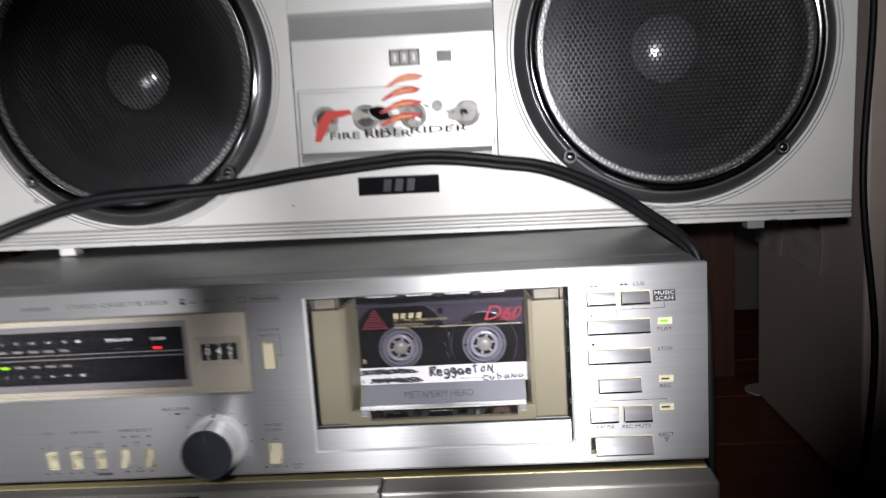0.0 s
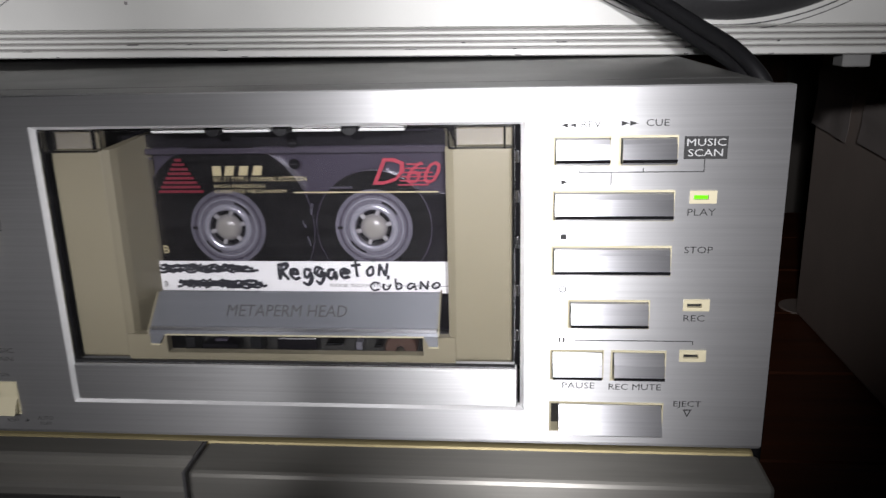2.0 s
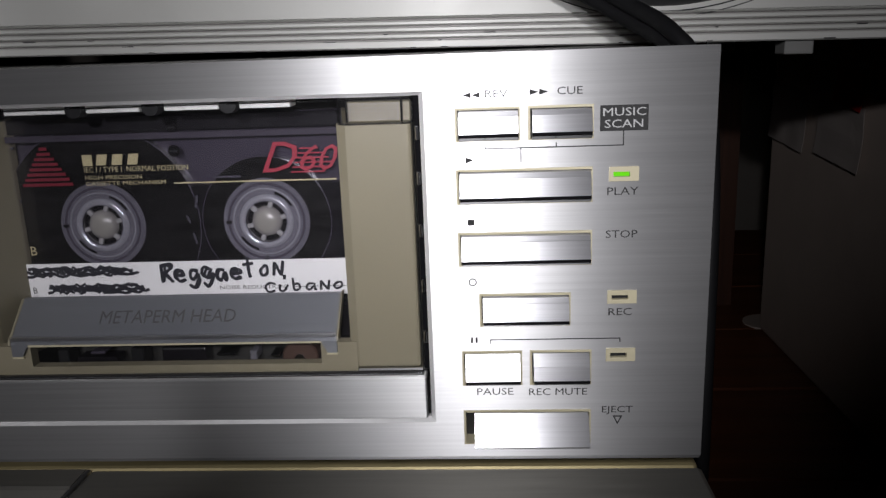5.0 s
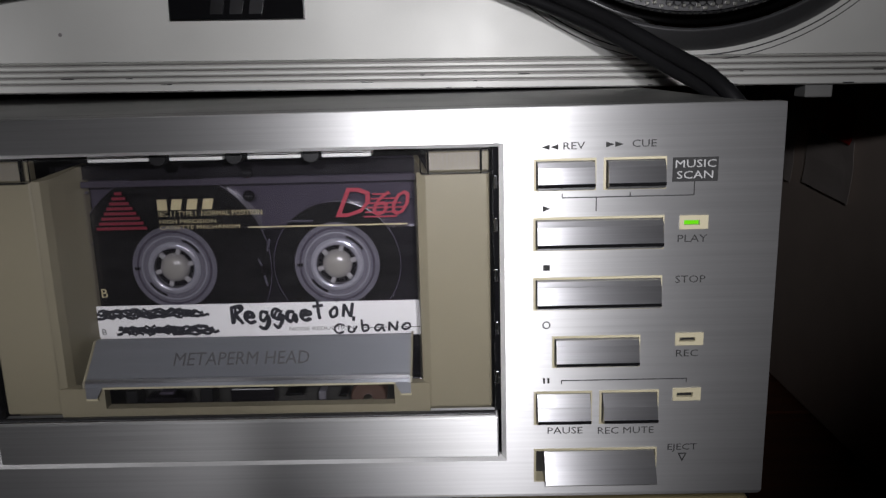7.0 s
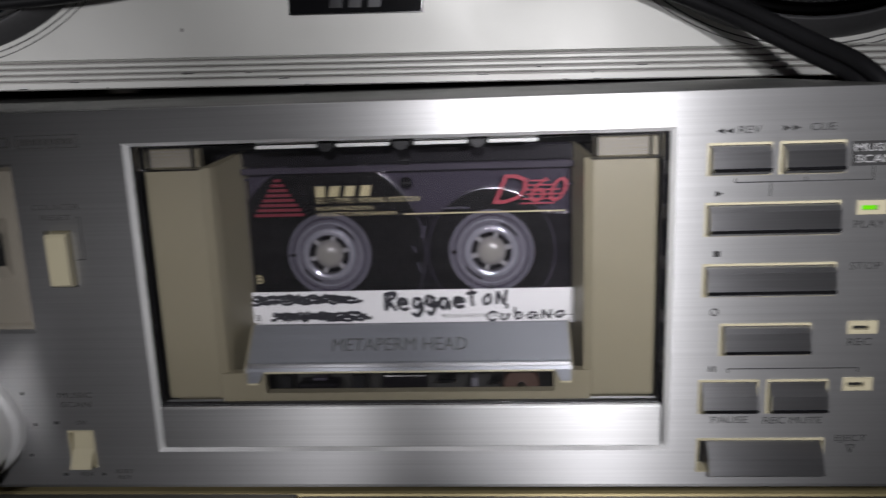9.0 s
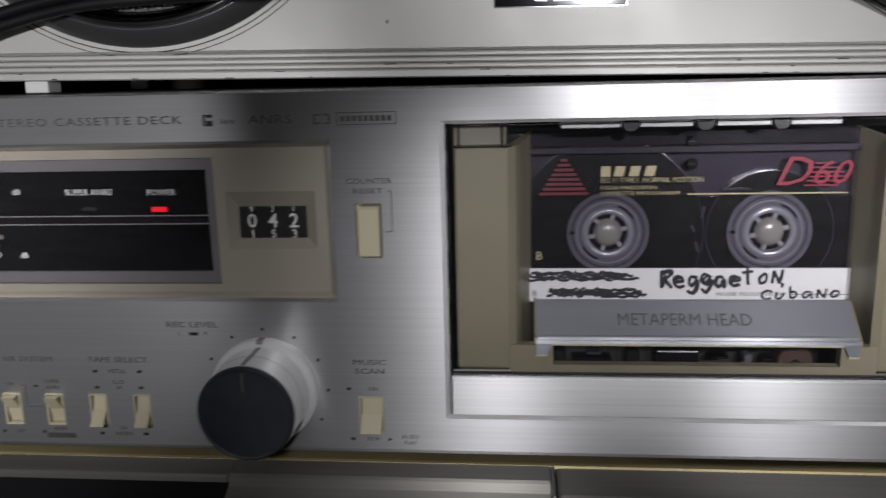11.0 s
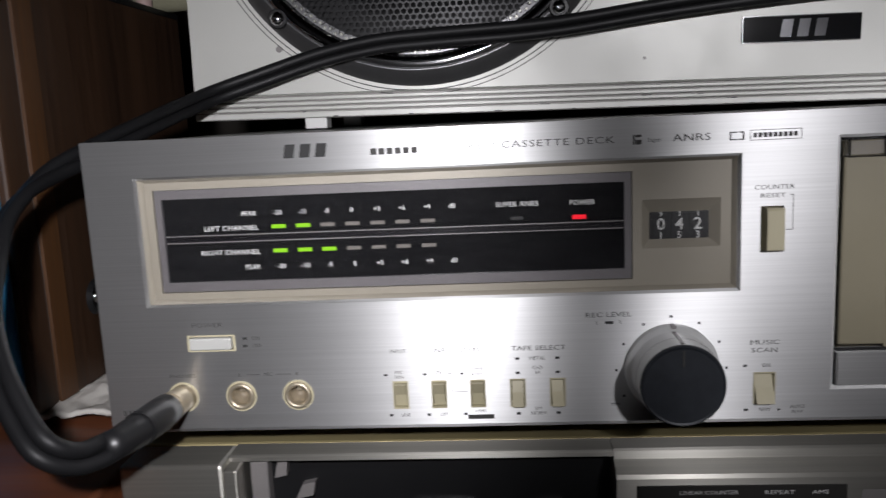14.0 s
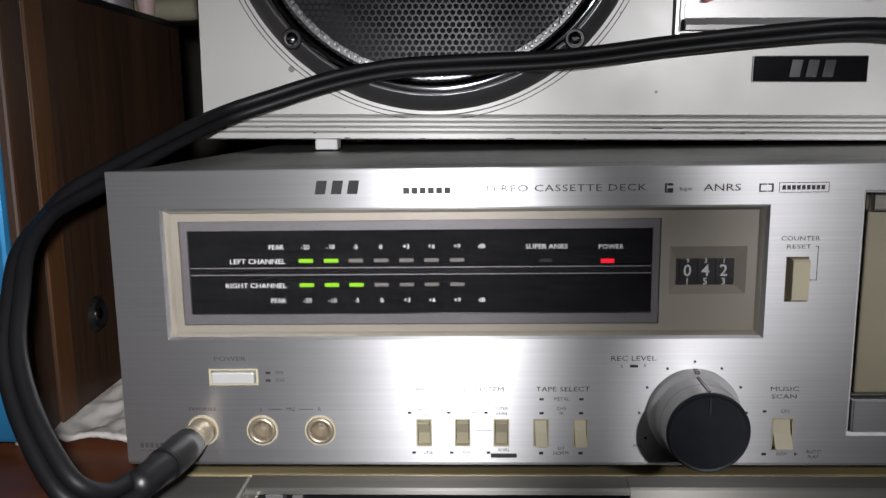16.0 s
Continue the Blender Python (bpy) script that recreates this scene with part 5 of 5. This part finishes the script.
# ---------------------------------------------------------------- the cable
def cable():
    lead = thing("audio_cable", (26, -20, 13), "black twin audio cable plugged in and laid over the boombox", "cable")
    run = [(23.0, -26.0, 12.6), (20.7, -38.0, 12.5), (15.6, -49.0, 13.0), (9.6, -55.0, 18.4), (1.4, -51.0, 25.8), (-9.2, -42.0, 37.4), (-17.0, -32.0, 50.0), (-21.4, -20.0, 62.6),
           (-26.8, -2.0, 76.0), (-25.4, 20.0, 87.0), (-18.8, 42.0, 94.9), (-8.2, 78.0, 105.9), (5.7, 108.0, 116.1), (29.5, 118.0, 124.5), (55.4, 121.0, 132.0), (81.8, 121.0, 136.5),
           (108.0, 121.0, 137.9), (159.8, 122.0, 139.9), (210.9, 124.0, 145.6), (261.2, 123.0, 150.0), (290.0, 122.0, 151.6), (311.4, 123.0, 150.3), (339.7, 124.0, 146.0), (370.0, 120.0, 140.4),
           (404.0, 104.0, 125.5), (427.5, 80.0, 109.5), (437.5, 62.0, 100.6), (444.0, 54.0, 88.0), (447.0, 52.0, 60.0), (448.0, 52.0, 10.0), (450, 60, -60), (452, 90, -150)]
    line = spline(run, 8)
    pts_a, pts_b = [], []
    side = Vector((1.0, 0.0, 0.4))
    for i, p in enumerate(line):
        ahead = (line[min(i + 1, len(line) - 1)] - line[max(i - 1, 0)]).normalized()
        wanted = Vector((-0.6, -0.3, -0.7)) if i < 70 else Vector((0.0, -0.45, 0.9))
        side = side * 0.85 + wanted * 0.15
        side = (side - ahead * side.dot(ahead)).normalized()
        pts_a.append(p + side * 2.3)
        pts_b.append(p - side * 2.3)
    part("cord", tube(pts_a, 2.5), RUBBER, lead, "black rubber cord", True)
    part("cord", tube(pts_b, 2.5), RUBBER, lead, "black rubber cord", True)
    axis = [Vector((26.2, 0.0, 12.8)), Vector((25.9, -3.0, 12.8)), Vector((25.0, -10.5, 12.7))]
    plug = part("plug", tube(axis, [4.4, 4.4, 4.2], seg=28), NICKEL, lead, "nickel plug collar", True)
    part("collar_ring", tube([Vector((25.4, -7.0, 12.75)), Vector((25.2, -8.4, 12.75))], 4.7, seg=28), NICKEL, plug)
    boot = [Vector((25.0, -10.5, 12.7)), Vector((24.4, -16, 12.6)), Vector((23.6, -23, 12.6)), Vector((22.4, -30, 12.5)), Vector((20.9, -37.5, 12.5)), Vector((19.6, -42, 12.9))]
    part("boot", tube(boot, [5.2, 5.6, 5.4, 5.0, 4.6, 4.2], seg=28), BLACK, plug, "black plastic plug boot", True)
    part("boot_ring", tube([Vector((23.2, -26, 12.6)), Vector((23.0, -27.4, 12.6))], 5.5, seg=28), RUBBER, plug)


cable()


# ---------------------------------------------------------------- beside the decks
def left_side():
    shelf = thing("wooden_ledge", (-213, 180, -60), "red-brown wooden ledge beside the decks", "shelf")
    part("top_board", box(-420, -6, -52, 420, -42, -19, 1.5), RED_WOOD, shelf)
    part("front_edging", box(-420, -6, -60, -52.4, -60, -19.6, 1.2), RED_WOOD, shelf)
    part("under_board", box(-420, -6, -52, 420, -60, -42.4, 1.0), RED_WOOD, shelf)
    cab = thing("speaker_cabinet", (-180, 160, -14), "dark walnut speaker cabinet with blue metallic front", "speaker cabinet")
    part("cabinet_body", box(-300, -60, 70, 246, -14, 172, 1.0), WALNUT, cab, "dark walnut veneered box")
    part("front_edge", box(-300, -60, 53.0, 69.8, -14, 172, 1.4), WALNUT, cab, "dark front edge")
    part("edge_band", box(-62, -59.4, 70.2, 84.5, -13.5, 171.5, 0.4, 1), WALNUT_EDGE, cab, "lighter orange-brown worn band")
    part("top_edge", box(-62, -59.5, 84.6, 245.5, 168.4, 171.9, 0.3, 1), BLACK, cab, "dark edge along the top")
    part("front_board", box(-299, -63, 48.0, 53.2, -13, 171, 2.0), BLUE, cab, "blue metallic front")
    sc = part("side_screw", lathe([(0, 0), (2.2, 0.3), (3.4, 1.2), (3.5, 2.0)], 0, 0, 24), CHROME, cab, "domed screw in a black cup", True)
    sc.matrix_basis = Matrix.Translation((-0.0568, 0.108, 0.0255)) @ Matrix.Rotation(radians(90), 4, "Z")
    cup = part("screw_cup", lathe([(3.6, 1.4), (6.8, 0.4), (8.6, 2.4)], 0, 0, 28), BLACK, sc)
    # a folded cloth between cabinet and decks
    bm = bmesh.new()
    bmesh.ops.create_grid(bm, x_segments=60, y_segments=60, size=0.5)
    for v in bm.verts:
        u, w = v.co.x, v.co.y
        x, yy = -75 + (u + 0.5) * 68, 58 + (w + 0.5) * 190
        fold = 5.5 * noise.noise(Vector((x * 0.045, yy * 0.03, 3.0))) + 2.6 * noise.noise(Vector((x * 0.14, yy * 0.10, 1.0))) + 1.0 * noise.noise(Vector((x * 0.4, yy * 0.4, 5.0)))
        v.co = (x + 3 * noise.noise(Vector((yy * 0.06, 0, 0))), yy + 4 * noise.noise(Vector((x * 0.08, 2, 0))), -15.0 + 0.9 * fold + 5.0 * max(0, (x + 50) / 45))
    cloth = part("folded_cloth", bm, CLOTH, None, smooth=True)
    mod = cloth.modifiers.new("thickness", "SOLIDIFY")
    mod.thickness, mod.offset = 2.0 * MM, -1
    tagged(cloth, "crumpled off-white cloth tucked under the speaker cabinet", "cloth")
    # things on the cabinet
    roll = part("cloth_roll", lathe([(0, 0), (5.6, 0.4), (6.6, 1.6), (6.3, 22), (6.8, 34), (6.4, 60), (5.4, 61.6), (0, 62)], 0, 0, 32), OLIVE, None, smooth=True)
    roll.matrix_basis = pose(-0.106, 0.234, 0.1788, 0, 0, -90)
    tagged(roll, "olive-grey rolled cloth lying on the speaker cabinet", "cloth")
    cup2 = part("small_bottle", lathe([(0, 0), (3.6, 0.3), (4.4, 2.0), (6.4, 20), (6.6, 30), (3.4, 36), (3.2, 42), (0, 42.4)], 0, 0, 28), PINK, None, smooth=True)
    cup2.matrix_basis = pose(-0.070, 0.222, 0.1721, 90)
    tagged(cup2, "small pale pink plastic bottle standing on the cabinet", "bottle")
    jar = part("small_jar", lathe([(0, 0), (10.5, 0.3), (11.6, 2.2), (11.6, 24), (9.4, 28), (9.0, 33), (0, 33.4)], 0, 0, 32), GREY_TRIM, None, smooth=True)
    jar.matrix_basis = pose(-0.080, 0.198, 0.1721, 90)
    tagged(jar, "small dark grey jar standing on the cabinet", "jar")


def right_side():
    bench = thing("workbench", (425, 490, -245), "dark red-brown planked tabletop under the equipment", "table")
    for k in range(8):
        part("plank", box(-450, 1300, -118 + k * 152, 32 + k * 152, -245, -205 - 0.6 * (k % 2), 1.5, 1), RED_WOOD, bench)
    plinth = part("deck_stand", box(10, 425, 20, 290, -205, -135.4, 2), BROWN_WOOD)
    tagged(plinth, "dark wooden stand under the two decks", "stand")
    panel = part("wall_panelling", box(300, 664, 720, 745, -205, 600), BROWN_WOOD)
    tagged(panel, "dark brown wooden wall panelling behind the decks", "wall panel", kind="structure")
    cab = thing("white_cabinet", (720, 500, -205), "aged white cabinet with papers stuck on its side", "cabinet")
    part("side_panel", box(670, 690, 352, 640, -204, 420, 3), OFF_WHITE, cab, "aged white side panel")
    part("rounded_edge", lathe([(0, 0), (24, 0), (24, 620), (0, 620)], 0, 0, 32), OFF_WHITE, cab, smooth=False).matrix_basis = Matrix.Translation((0.684, 0.66, -0.204)) @ Matrix.Rotation(radians(-90), 4, "X") @ Matrix.Rotation(radians(180), 4, "Y")
    part("cabinet_back", box(690.5, 900, 360, 680, -204, 420), OFF_WHITE, cab)
    post = part("door_frame", box(690, 760, 250, 300, -205, 600, 2), OFF_WHITE)
    tagged(post, "pale painted upright post beside the cabinet", "post")
    for n, (y0, y1, z0, z1, m, label) in enumerate(((545, 632, 0, 54, PAPER, "white note paper stuck on the cabinet"), (436, 520, -2, 46, PAPER, "white note paper stuck on the cabinet"), (440, 490, 44, 72, RED_CARD, "small red card stuck on the cabinet"))):
        bm = bmesh.new()
        bmesh.ops.create_grid(bm, x_segments=8, y_segments=8, size=0.5)
        for v in bm.verts:
            u, w = v.co.x + 0.5, v.co.y + 0.5
            v.co = (668.6 - 5 * (1 - w) ** 2 - 1.2 * noise.noise(Vector((u * 3, w * 3, n))) - 1.2, y0 + u * (y1 - y0) + 6 * (w - 0.5), z0 + w * (z1 - z0) + 6 * (u - 0.5))
        ob = part("note_paper" if m is PAPER else "red_card", bm, m)
        ob.modifiers.new("thickness", "SOLIDIFY").thickness = 0.3 * MM
        tagged(ob, label, "paper" if m is PAPER else "card", "papers on the cabinet" if m is PAPER else "")
    pts = spline([(655, 330, 400), (660, 325, 250), (652, 320, 100), (664, 318, -40), (655, 315, -150), (640, 318, -200)], 8)
    cord = part("hanging_cord", tube(pts, 3.0), RUBBER, None, smooth=True)
    tagged(cord, "thin black cord hanging beside the white cabinet", "cord")
    bag = thing("navy_bag", (720, 220, -205), "dark navy fabric bag hanging on the post", "bag")
    bm = bmesh.new()
    bmesh.ops.create_icosphere(bm, subdivisions=4, radius=1.0)
    for v in bm.verts:
        p = v.co.copy()
        lump = 1 + 0.12 * noise.noise(p * 2.0) + 0.05 * noise.noise(p * 6.0)
        v.co = (700 + 42 * p.x * lump, 205 + 40 * p.y * lump, -45 + 95 * p.z * lump)
    part("bag_body", bm, NAVY, bag, smooth=True)
    part("bag_strap", tube(spline([(690, 205, 35), (695, 222, 90), (702, 248, 130), (706, 205, 40)], 8), 4.0), NAVY, bag, smooth=True)
    bottom = part("pale_box", box(675, 790, 170, 250, -205, -140, 2), OFF_WHITE)
    tagged(bottom, "small pale cardboard box on the tabletop", "box")


left_side()
right_side()
